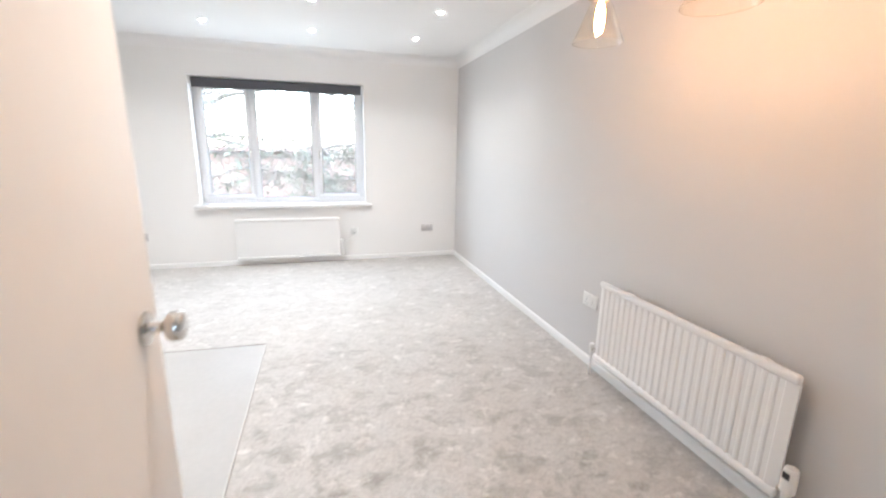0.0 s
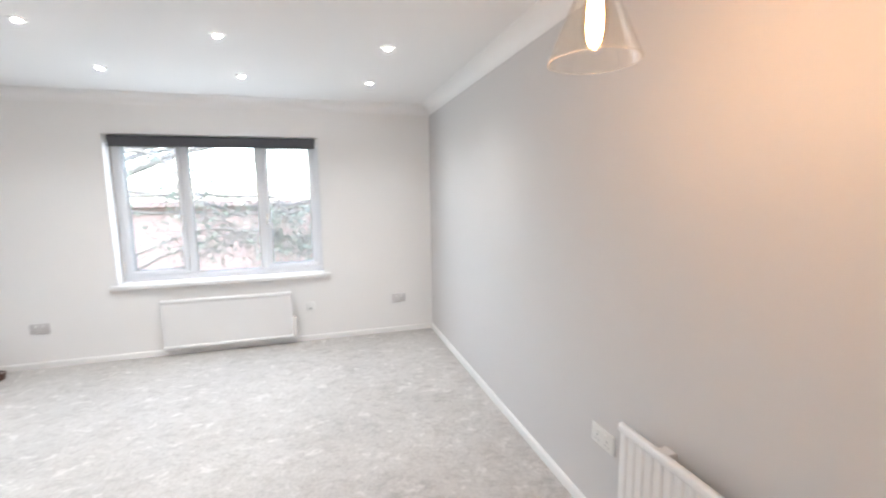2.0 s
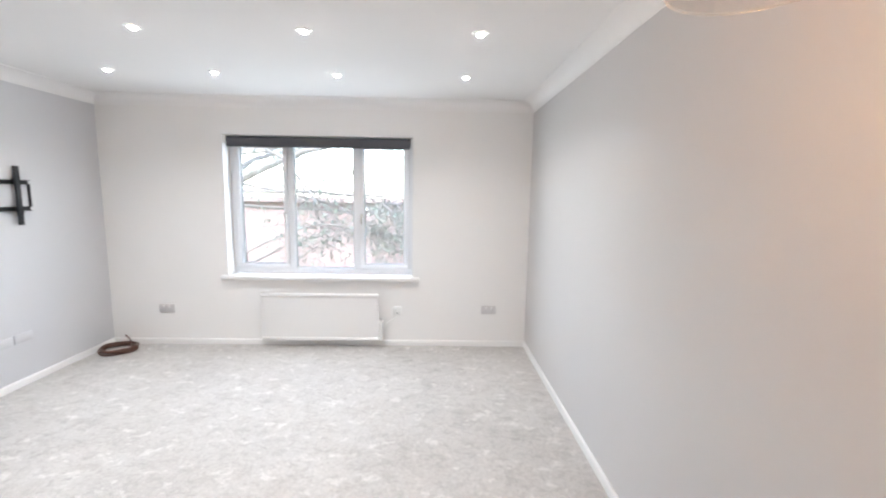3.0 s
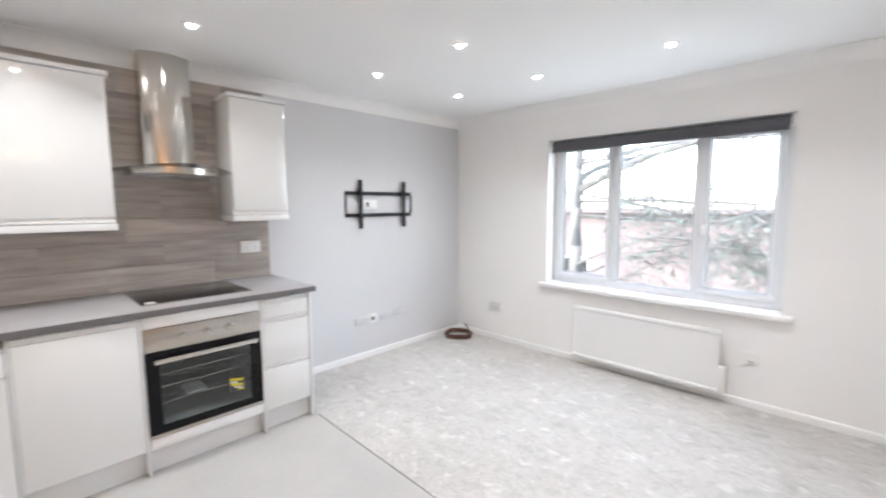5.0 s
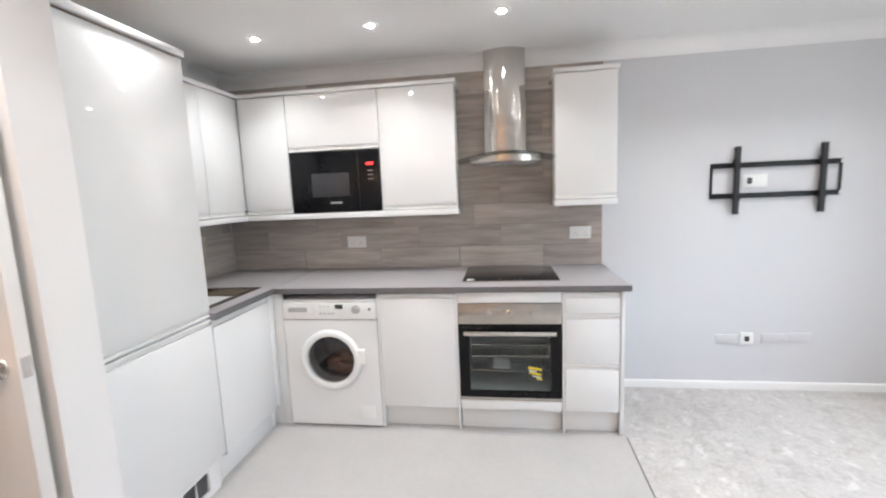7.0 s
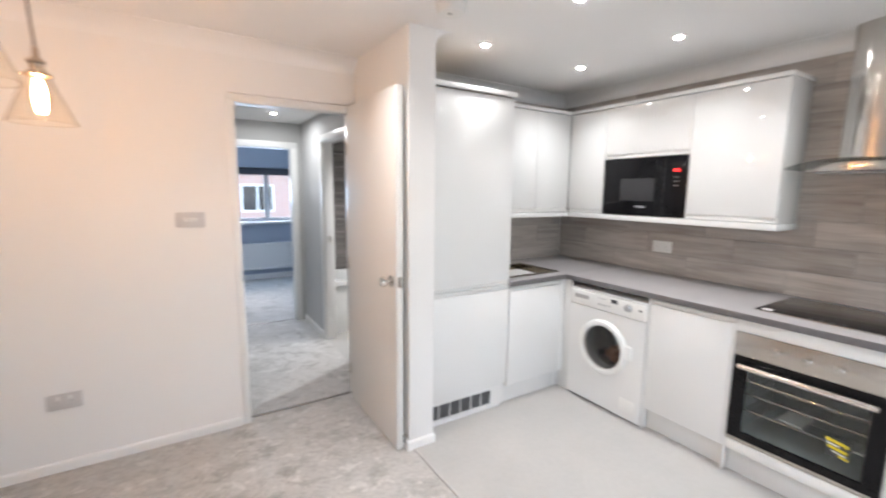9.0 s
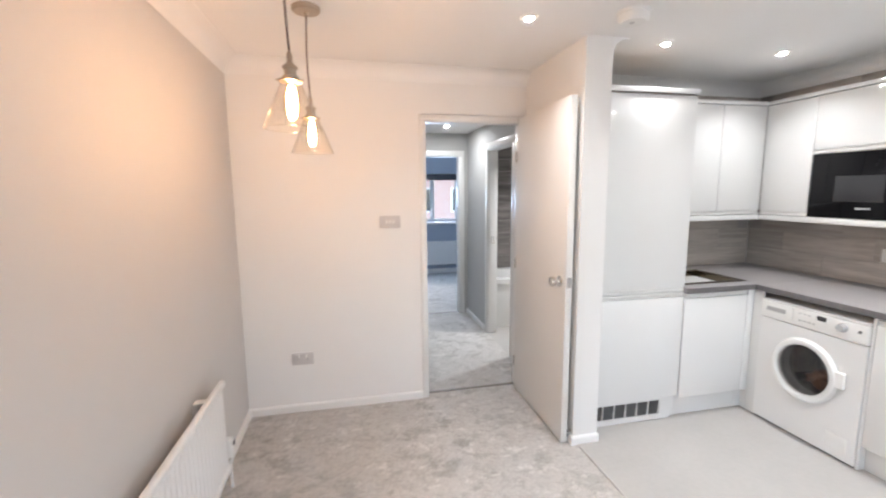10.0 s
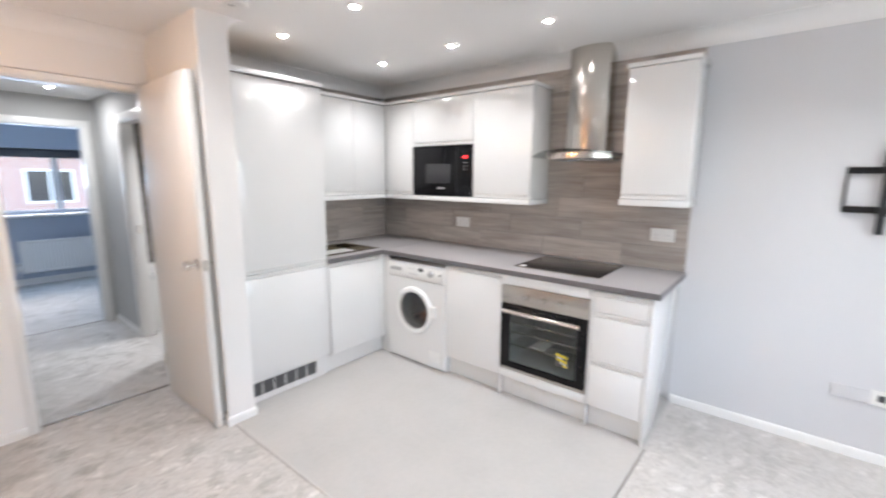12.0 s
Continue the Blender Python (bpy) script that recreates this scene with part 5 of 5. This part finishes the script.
drum = part("drum", lathe(bmesh.new(), [(0.175, -0.126), (0.235, -0.135), (0.235, -0.42), (0.0, -0.43), (0.0, -0.44), (0.245, -0.44), (0.245, -0.126)], DC, "X", 56, True), M_DRUM, wm, "dull steel drum")
for k in range(3):
    a = radians(100 + 120 * k)
    q = Vector((0, math.cos(a), math.sin(a)))
    part("paddle", tube(bmesh.new(), [Vector(DC) + q * 0.222 + Vector((h, 0, 0)) for h in (-0.15, -0.20, -0.36, -0.41)], 0.03, 10, 0.022), M_DARK_PLASTIC, drum, "drum paddle")
bm = bmesh.new()
bmesh.ops.create_icosphere(bm, subdivisions=4, radius=1)
for v in bm.verts:
    v.co *= 1 + 0.35 * noise.noise(v.co * 2.3) + 0.12 * noise.noise(v.co * 6.0)
bm.transform(Matrix.Translation((WMF - 0.23, WM0 + 0.315, 0.335)) @ Matrix.Diagonal((0.085, 0.135, 0.075, 1)))
part("laundry", bm, M_LAUNDRY, wm, "crumpled brown laundry behind the glass")
part("door_handle", cbox(WMX, WM0 + 0.470, WM0 + 0.522, -0.026, -0.001, 0.425, 0.52, 0.009, segments=3), M_PLASTIC, wm, "white grip of the porthole door")
bm = bmesh.new()
part("filter_flap", cbox(WMX, WM1 - 0.15, WM1 - 0.04, -0.0012, 0.002, 0.06, 0.15, 0.001), M_PLASTIC, wm)

# oven
O0, O1 = 2.452, 3.048
ov = thing("built_in_oven", (FX, 2.750, 0.2), "stainless steel and black glass built-in oven with wire racks", "oven")
part("fascia", cbox(LX, O0, O1, -0.004, 0.02, 0.676, 0.798, 0.002), M_STEEL_H, ov, "brushed steel control fascia")
for u in (2.630, 2.752, 2.868):
    k = part("knob", lathe(bmesh.new(), [(0.0, 0), (0.023, 0), (0.023, 0.004), (0.018, 0.006), (0.017, 0.022), (0.015, 0.024), (0.0, 0.024)], (FX + 0.004, u, 0.738), "X", 24), M_STEEL, ov, "round steel control knob")
    part("marker", cbox(LX, u - 0.0015, u + 0.0015, -0.029, -0.027, 0.738, 0.752), M_DARK_PLASTIC, k)
bm = bmesh.new()
WZ0, WZ1, WU0, WU1 = 0.262, 0.600, 2.515, 2.985
for q in ((O0, O1, 0.226, WZ0), (O0, O1, WZ1, 0.672), (O0, WU0, WZ0, WZ1), (WU1, O1, WZ0, WZ1)):
    cbox(LX, q[0], q[1], -0.004, 0.018, q[2], q[3], 0.0, bm)
od = part("oven_door", bm, M_BLACK_GLASS, ov, "black glass oven door")
pane = part("window", cbox(LX, WU0 - 0.003, WU1 + 0.003, 0.001, 0.005, WZ0 - 0.003, WZ1 + 0.003), M_OVEN_GLASS, od, "tinted see-through oven window")
pane.visible_shadow = False
part("handle", rod(bmesh.new(), (FX + 0.036, O0 + 0.035, 0.628), (FX + 0.036, O1 - 0.035, 0.628), 0.014, 20), M_CHROME, od, "brushed steel bar handle")
for u in (O0 + 0.06, O1 - 0.06):
    part("handle_post", rod(bmesh.new(), (FX + 0.003, u, 0.628), (FX + 0.034, u, 0.628), 0.008, 12), M_STEEL_H, od)
part("bottom_trim", cbox(LX, O0, O1, -0.003, 0.02, 0.204, 0.224, 0.001), M_STEEL_H, ov, "steel bottom trim")
bm = bmesh.new()
for q in ((2.48, 3.02, 0.44, 0.45, 0.24, 0.64), (2.48, 2.49, 0.03, 0.44, 0.24, 0.64), (3.01, 3.02, 0.03, 0.44, 0.24, 0.64), (2.49, 3.01, 0.03, 0.44, 0.24, 0.25), (2.49, 3.01, 0.03, 0.44, 0.63, 0.64)):
    cbox(LX, *q, 0.0, bm)
part("cavity", bm, M_CAVITY, ov, "grey enamel oven cavity")
for z in (0.375, 0.465, 0.535):
    bm = bmesh.new()
    for v in (0.04, 0.42):
        rod(bm, (FX - v, 2.492, z), (FX - v, 3.008, z), 0.004, 8)
    for i in range(17):
        u = 2.51 + i * 0.0295
        rod(bm, (FX - 0.04, u, z), (FX - 0.42, u, z), 0.0022, 6)
    part("wire_rack", bm, M_CHROME, ov, "chrome wire rack")
st = part("sticker", cbox(LX, 2.858, 2.938, -0.0005, 0.0008, 0.335, 0.425), M_DARK_PLASTIC, od, "yellow and black energy sticker")
for u, z, w, h, tilt, m in ((2.885, 0.408, 0.062, 0.014, -8, M_YELLOW), (2.880, 0.392, 0.045, 0.008, -8, M_PAPER), (2.897, 0.375, 0.070, 0.013, -10, M_YELLOW), (2.925, 0.400, 0.014, 0.016, 20, M_YELLOW), (2.903, 0.357, 0.050, 0.007, -12, M_PAPER), (2.918, 0.343, 0.032, 0.009, -14, M_YELLOW)):
    bm = cbox(("x", 0.0), -w / 2, w / 2, -0.0012, -0.0006, -h / 2, h / 2)
    bm.transform(Matrix.Translation((FX, u, z)) @ Matrix.Rotation(radians(tilt), 4, "X"))
    part("printing", bm, m, st)
bm = cbox(LX, -0.05, 0.05, 0.05, 0.20, 0, 0.006)
bm.transform(Matrix.Translation((0, 2.70, 0.381)))
single("instruction_booklet", bm, M_PAPER, "white paper booklet lying on the oven rack", "booklet", at=(FX - 0.17, 2.70, 0.381))
hs = thing("oven_housing", (FX, 2.750, 0), "white gloss housing strips above and below the oven", "kitchen cabinet", "kitchen base units")
part("top_strip", cbox(LX, 2.453, 3.047, 0.0, 0.019, 0.802, TOP0 - 0.004, 0.001), M_GLOSSY, hs)
part("bottom_strip", cbox(LX, 2.453, 3.047, 0.0, 0.019, PLINTH + 0.002, 0.2, 0.001), M_GLOSSY, hs)
part("plinth", cbox(LX, 2.453, 3.047, 0.045, 0.06, 0.006, PLINTH - 0.001, 0.001), M_GLOSSY, hs)
part("body", cbox(LX, 2.453, 3.047, 0.46, 0.56, PLINTH, TOP0 - 0.001), M_CARCASS, hs)

# hob
hob = thing("hob", (-1.93, 2.775, TOP1), "black glass four-zone electric hob set in the worktop", "hob")
part("glass", boxed(-2.17, -1.685, 2.475, 3.055, TOP1 + 0.0006, TOP1 + 0.006, bevel=0.002), M_BLACK_GLASS, hob)
part("front_trim", boxed(-1.685, -1.680, 2.475, 3.055, TOP1 + 0.0006, TOP1 + 0.0065, bevel=0.001), M_STEEL_H, hob, "thin steel front trim")
for i in range(4):
    part("touch_key", boxed(-1.72, -1.714, 2.70 + i * 0.04, 2.71 + i * 0.04, TOP1 + 0.006, TOP1 + 0.0066), M_GREY_PLASTIC, hob)
part("label", boxed(-1.745, -1.70, 2.50, 2.545, TOP1 + 0.006, TOP1 + 0.0066), M_PAPER, hob, "small white label")

# cooker hood with curved glass
HY = 2.757
hood = thing("cooker_hood", (XL, HY, 1.64), "stainless steel chimney cooker hood with curved glass canopy", "cooker hood")


def bowed(y0, y1, x_back, x_side, x_front, z0, z1):
    """A body with a bowed front, for the chimney."""
    bm = bmesh.new()
    pts = [(x_back, y0), (x_side, y0)]
    for i in range(1, 12):
        u = -1 + 2 * i / 12
        pts.append((x_side + (x_front - x_side) * (1 - u * u), y0 + (y1 - y0) * i / 12))
    pts += [(x_side, y1), (x_back, y1)]
    lo = [bm.verts.new((x, y, z0)) for x, y in pts]
    hi = [bm.verts.new((x, y, z1)) for x, y in pts]
    for i in range(len(pts)):
        j = (i + 1) % len(pts)
        bm.faces.new((lo[i], lo[j], hi[j], hi[i]))
    bm.faces.new(hi)
    bm.faces.new(lo[::-1])
    bmesh.ops.recalc_face_normals(bm, faces=bm.faces[:])
    return bm


part("lower_chimney", bowed(HY - 0.138, HY + 0.138, XL + 0.012, -2.11, -2.062, 1.672, 2.02), M_STEEL, hood)
part("upper_chimney", bowed(HY - 0.134, HY + 0.134, XL + 0.012, -2.113, -2.067, 2.02, ZC - 0.001), M_STEEL, hood)
part("motor_body", bowed(HY - 0.225, HY + 0.225, XL + 0.012, -1.965, -1.845, 1.628, 1.668), M_STEEL_H, hood, "curved steel canopy body")
bm = bmesh.new()
cols = []
N = 28
for i in range(N + 1):
    u = -1 + 2 * i / N
    y = HY + u * 0.318
    z = 1.684 - 0.036 * u * u
    xf = -1.76 - 0.19 * u * u
    cols.append([bm.verts.new(p) for p in ((XL + 0.014, y, z), (xf, y, z), (xf, y, z - 0.006), (XL + 0.014, y, z - 0.006))])
for a, b in zip(cols, cols[1:]):
    for k in range(4):
        bm.faces.new((a[k], a[(k + 1) % 4], b[(k + 1) % 4], b[k]))
bm.faces.new(cols[0])
bm.faces.new(cols[-1][::-1])
bmesh.ops.recalc_face_normals(bm, faces=bm.faces[:])
part("glass_canopy", bm, M_HOOD_GLASS, hood, "curved smoked glass canopy")
for i in range(4):
    part("button", rod(bmesh.new(), (-1.857, HY - 0.05 + i * 0.033, 1.648), (-1.840, HY - 0.05 + i * 0.033, 1.648), 0.006, 12), M_CHROME, hood)
for y0, y1 in ((HY - 0.2, HY - 0.01), (HY + 0.01, HY + 0.2)):
    part("filter", boxed(-2.22, -2.0, y0, y1, 1.622, 1.628, bevel=0.001), M_GREY_PLASTIC, hood, "grey mesh grease filter")

# ---- bathroom glimpse ----
bath = thing("bathtub", (-1.2, -1.1, 0), "white bathtub with a plain white side panel", "bathtub")
bm = bmesh.new()
for q in ((-2.2, -0.45, -0.86, -0.79), (-2.2, -0.45, -1.48, -1.42), (-2.2, -2.1, -1.42, -0.86), (-0.53, -0.45, -1.42, -0.86)):
    box(bm, q[0], q[1], q[2], q[3], 0.515, 0.56, 0.0)
part("rim", bm, M_ENAMEL, bath)
part("bath_panel", boxed(-2.2, -0.45, -0.825, -0.81, 0.002, 0.514, bevel=0.001), M_PLASTIC, bath)
bm = bmesh.new()
for q in ((-2.12, -2.1, -1.44, -0.84), (-0.53, -0.51, -1.44, -0.84), (-2.1, -0.53, -1.44, -1.42), (-2.1, -0.53, -0.86, -0.84), (-2.1, -0.53, -1.42, -0.86)):
    z0, z1 = (0.12, 0.514) if q != (-2.1, -0.53, -1.42, -0.86) else (0.12, 0.14)
    box(bm, q[0], q[1], q[2], q[3], z0, z1)
part("tub", bm, M_ENAMEL, bath)

# ---- outside ----
GZ = -2.75
single("ground", boxed(-300, 300, -300, 300, GZ - 0.2, GZ), M_GRASS, "rough green grass and earth outside", "ground", "structure")
single("road", boxed(-120, 120, -13.5, -8, GZ, GZ + 0.02), M_TARMAC, "dark tarmac road in front of the building", "road", "structure")


def house(label, x0, x1, y0, y1, z1, face, windows, roof_h, win_w=1.3, win_h=1.15, fascia=True, brick=M_BRICK):
    """A brick house; face: the y of the side towards the flat; windows: (x, z) of each."""
    h = thing("house", ((x0 + x1) / 2, (y0 + y1) / 2, GZ), label, "house")
    part("wall", boxed(x0, x1, y0, y1, GZ, z1), brick, h)
    bm = bmesh.new()
    ym = (y0 + y1) / 2
    o = 0.35
    lo = [bm.verts.new(p) for p in ((x0 - o, y0 - o, z1), (x1 + o, y0 - o, z1), (x1 + o, y1 + o, z1), (x0 - o, y1 + o, z1))]
    hi = [bm.verts.new(p) for p in ((x0 - o, ym, z1 + roof_h), (x1 + o, ym, z1 + roof_h))]
    for f in ((lo[0], lo[1], hi[1], hi[0]), (lo[2], lo[3], hi[0], hi[1]), (lo[1], lo[2], hi[1]), (lo[3], lo[0], hi[0]), (lo[3], lo[2], lo[1], lo[0])):
        bm.faces.new(f)
    part("roof", bm, M_ROOF, h, "brown tiled pitched roof")
    s = 1 if face == y1 else -1
    if fascia:
        part("fascia_board", boxed(x0 - o, x1 + o, min(face + s * 0.33, face + s * 0.38), max(face + s * 0.33, face + s * 0.38), z1 - 0.16, z1 + 0.03), M_TRIM, h, "white fascia board")
    for x, z in windows:
        ya, yb = sorted((face - s * 0.02, face + s * 0.04))
        bm = bmesh.new()
        for q in ((x - win_w / 2, x + win_w / 2, z, z + 0.07), (x - win_w / 2, x + win_w / 2, z + win_h - 0.07, z + win_h), (x - win_w / 2, x - win_w / 2 + 0.07, z + 0.07, z + win_h - 0.07), (x + win_w / 2 - 0.07, x + win_w / 2, z + 0.07, z + win_h - 0.07), (x - 0.03, x + 0.03, z + 0.07, z + win_h - 0.07)):
            box(bm, q[0], q[1], ya, yb, q[2], q[3])
        w = part("window", bm, M_UPVC, h, "white framed window")
        part("pane", boxed(x - win_w / 2 + 0.05, x + win_w / 2 - 0.05, min(face + s * 0.005, face + s * 0.012), max(face + s * 0.005, face + s * 0.012), z + 0.05, z + win_h - 0.05), M_DARK_WINDOW, w, "dark window glass")
    return h


house("low red brick building with brown roof behind the tree", -9.0, 9.5, 16.5, 22.5, 1.15, 16.5, [(-6.4, -1.6), (6.2, -1.6)], 0.12, fascia=False)
house("two-storey brick house across the road, daylight in its brick colour", -9.5, 8.5, -23, -16, 2.6, -16, [(-4.2, 0.55), (-2.0, 0.55), (0.4, 0.55), (2.8, 0.55), (-4.2, -2.0), (-1.5, -2.0), (1.2, -2.0)], 2.4, brick=M_BRIGHTENED_BRICK)

# trees: a tapered trunk, bending limbs, twigs and many small leaves
def tree(label, at, height, density, seed, leaves, limbs):
    r = random.Random(seed)
    t = thing("tree", at, label, "tree")
    bx, by, bz = at
    trunk = [(bx + 0.06 * math.sin(i * 0.9), by + 0.05 * math.cos(i * 1.3), bz + height * i / 9) for i in range(10)]
    part("trunk", tube(bmesh.new(), trunk, 0.19, 12, 0.06), M_BARK, t)
    tips = []
    bmt = bmesh.new()
    for az, z, length, rise, droop, thick in limbs:
        p = Vector((bx, by, bz + z))
        d = Vector((math.cos(radians(az)), math.sin(radians(az)), rise))
        pts = [p.copy()]
        for k in range(9):
            d += Vector((r.uniform(-0.13, 0.13), r.uniform(-0.13, 0.13), r.uniform(-0.17, 0.17) - droop))
            p = p + d.normalized() * length / 9
            pts.append(p.copy())
        part("limb", tube(bmesh.new(), pts, thick, 8, 0.012), M_BARK, t)
        for q in pts[3:]:
            for _ in range(density):
                e = Vector((r.uniform(-1, 1), r.uniform(-1, 1), r.uniform(-0.9, 0.5))).normalized()
                tw, pp = [q.copy()], q.copy()
                for k in range(5):
                    e += Vector((r.uniform(-0.35, 0.35), r.uniform(-0.35, 0.35), r.uniform(-0.4, 0.25)))
                    pp = pp + e.normalized() * r.uniform(0.10, 0.24)
                    tw.append(pp.copy())
                tube(bmt, tw, 0.008, 4, 0.0022)
                tips += tw[2:]
    part("twigs", bmt, M_BARK, t)
    verts, faces = [], []
    for _ in range(leaves):
        c = r.choice(tips) + Vector((r.gauss(0, 0.09), r.gauss(0, 0.09), r.gauss(0, 0.09)))
        q = Euler((r.uniform(0, 6.3), r.uniform(0, 6.3), r.uniform(0, 6.3))).to_matrix()
        s = r.uniform(0.025, 0.055)
        k = len(verts)
        verts += [tuple(c - t.location + q @ Vector(v) * s) for v in ((-1, 0, 0), (0, -0.45, 0.1), (1, 0, 0), (0, 0.45, 0.1))]
        faces.append((k, k + 1, k + 2, k + 3))
    me = bpy.data.meshes.new("crown")
    me.from_pydata(verts, [], faces)
    me.materials.append(M_LEAF)
    ob = new("crown", me)
    ob.parent = t
    tagged(ob, "sparse small green leaves", kind="stuff")
    return t


tree("bare spreading tree with a few green leaves by the window", (-2.6, 9.2, GZ), 6.2, 6, 11, 1300,
     [(2, 4.45, 3.9, 0.45, 0.10, 0.075), (-4, 4.25, 2.6, 0.05, 0.07, 0.035), (14, 4.95, 4.6, 0.30, 0.05, 0.05), (30, 4.0, 3.0, 0.1, 0.03, 0.03), (150, 4.2, 2.6, 0.4, 0.02, 0.06), (80, 4.6, 2.5, 0.5, 0.02, 0.06), (-30, 4.9, 2.4, 0.3, 0.05, 0.04), (4, 4.4, 2.7, -0.2, 0.05, 0.028), (-8, 3.1, 2.4, 0.5, 0.09, 0.024), (22, 2.9, 3.2, 0.55, 0.07, 0.024), (12, 2.5, 2.6, 0.8, 0.06, 0.02)])
tree("leafy tree with many twigs in front of the brick building", (2.1, 9.9, GZ), 5.4, 13, 23, 3600,
     [(185, 3.3, 2.6, 0.1, 0.03, 0.05), (170, 3.7, 2.6, 0.2, 0.03, 0.05), (200, 4.3, 2.4, 0.15, 0.04, 0.05), (150, 2.8, 2.2, 0.0, 0.03, 0.05), (220, 3.0, 2.2, 0.15, 0.03, 0.05), (20, 4.0, 2.5, 0.3, 0.03, 0.05), (270, 3.6, 2.0, 0.2, 0.03, 0.05), (190, 2.3, 2.8, 0.1, 0.03, 0.04), (165, 1.7, 2.8, 0.15, 0.03, 0.04)])


# ---- wall tiles, each one a piece ----
TW, TH, TG = 0.60, 0.152, 0.003


def tile_field(name, label, mat, axis, wall_at, u0, u1, z0, z1, grout=M_GROUT):
    if axis == "y":
        bed = boxed(wall_at, wall_at + 0.006, u0, u1, z0, z1)
    else:
        bed = boxed(u0, u1, wall_at, wall_at + 0.006, z0, z1)
    field = single(name, bed, grout, label, "wall tiles", "structure")
    shared = {}
    row, z = 0, z0
    while z < z1 - 0.005:
        h = min(TH, z1 - z)
        u = u0 - (0.30 if row % 2 else 0.0) + (0.11 if row % 3 == 2 else 0)
        while u < u1 - 0.005:
            a, b = max(u, u0), min(u + TW, u1)
            u += TW
            if b - a < 0.01:
                continue
            key = (round(b - a, 3), round(h, 3))
            if key not in shared:
                w = b - a - TG
                bm = boxed(0, 0.006, -w / 2, w / 2, 0, h - TG, bevel=0.0012, segments=1) if axis == "y" else boxed(-w / 2, w / 2, 0, 0.006, 0, h - TG, bevel=0.0012, segments=1)
                me = bpy.data.meshes.new("tile")
                bm.to_mesh(me)
                bm.free()
                me.materials.append(mat)
                shared[key] = me
            ob = new("tile", shared[key])
            ob.parent = field
            ob.location = (wall_at + 0.005, (a + b) / 2, z + TG / 2) if axis == "y" else ((a + b) / 2, wall_at + 0.005, z + TG / 2)
        z += TH
        row += 1
    return field


tile_field("splashback_tiles", "brown-grey streaked stone-look wall tiles behind the hob", M_TILE_Y, "y", XL, YD + 0.012, 3.411, TOP1, ZP - 0.004)
tile_field("splashback_tiles_sink", "brown-grey streaked stone-look wall tiles above the sink", M_TILE_X, "x", YD, XL + 0.012, -1.022, TOP1, ZP - 0.004)
tile_field("bathroom_tiles", "dark streaked level wall tiles above the bathtub", M_TILE_BATH, "x", HALL_Y, -2.2, -0.45, 0.56, 2.22, M_BINDING)
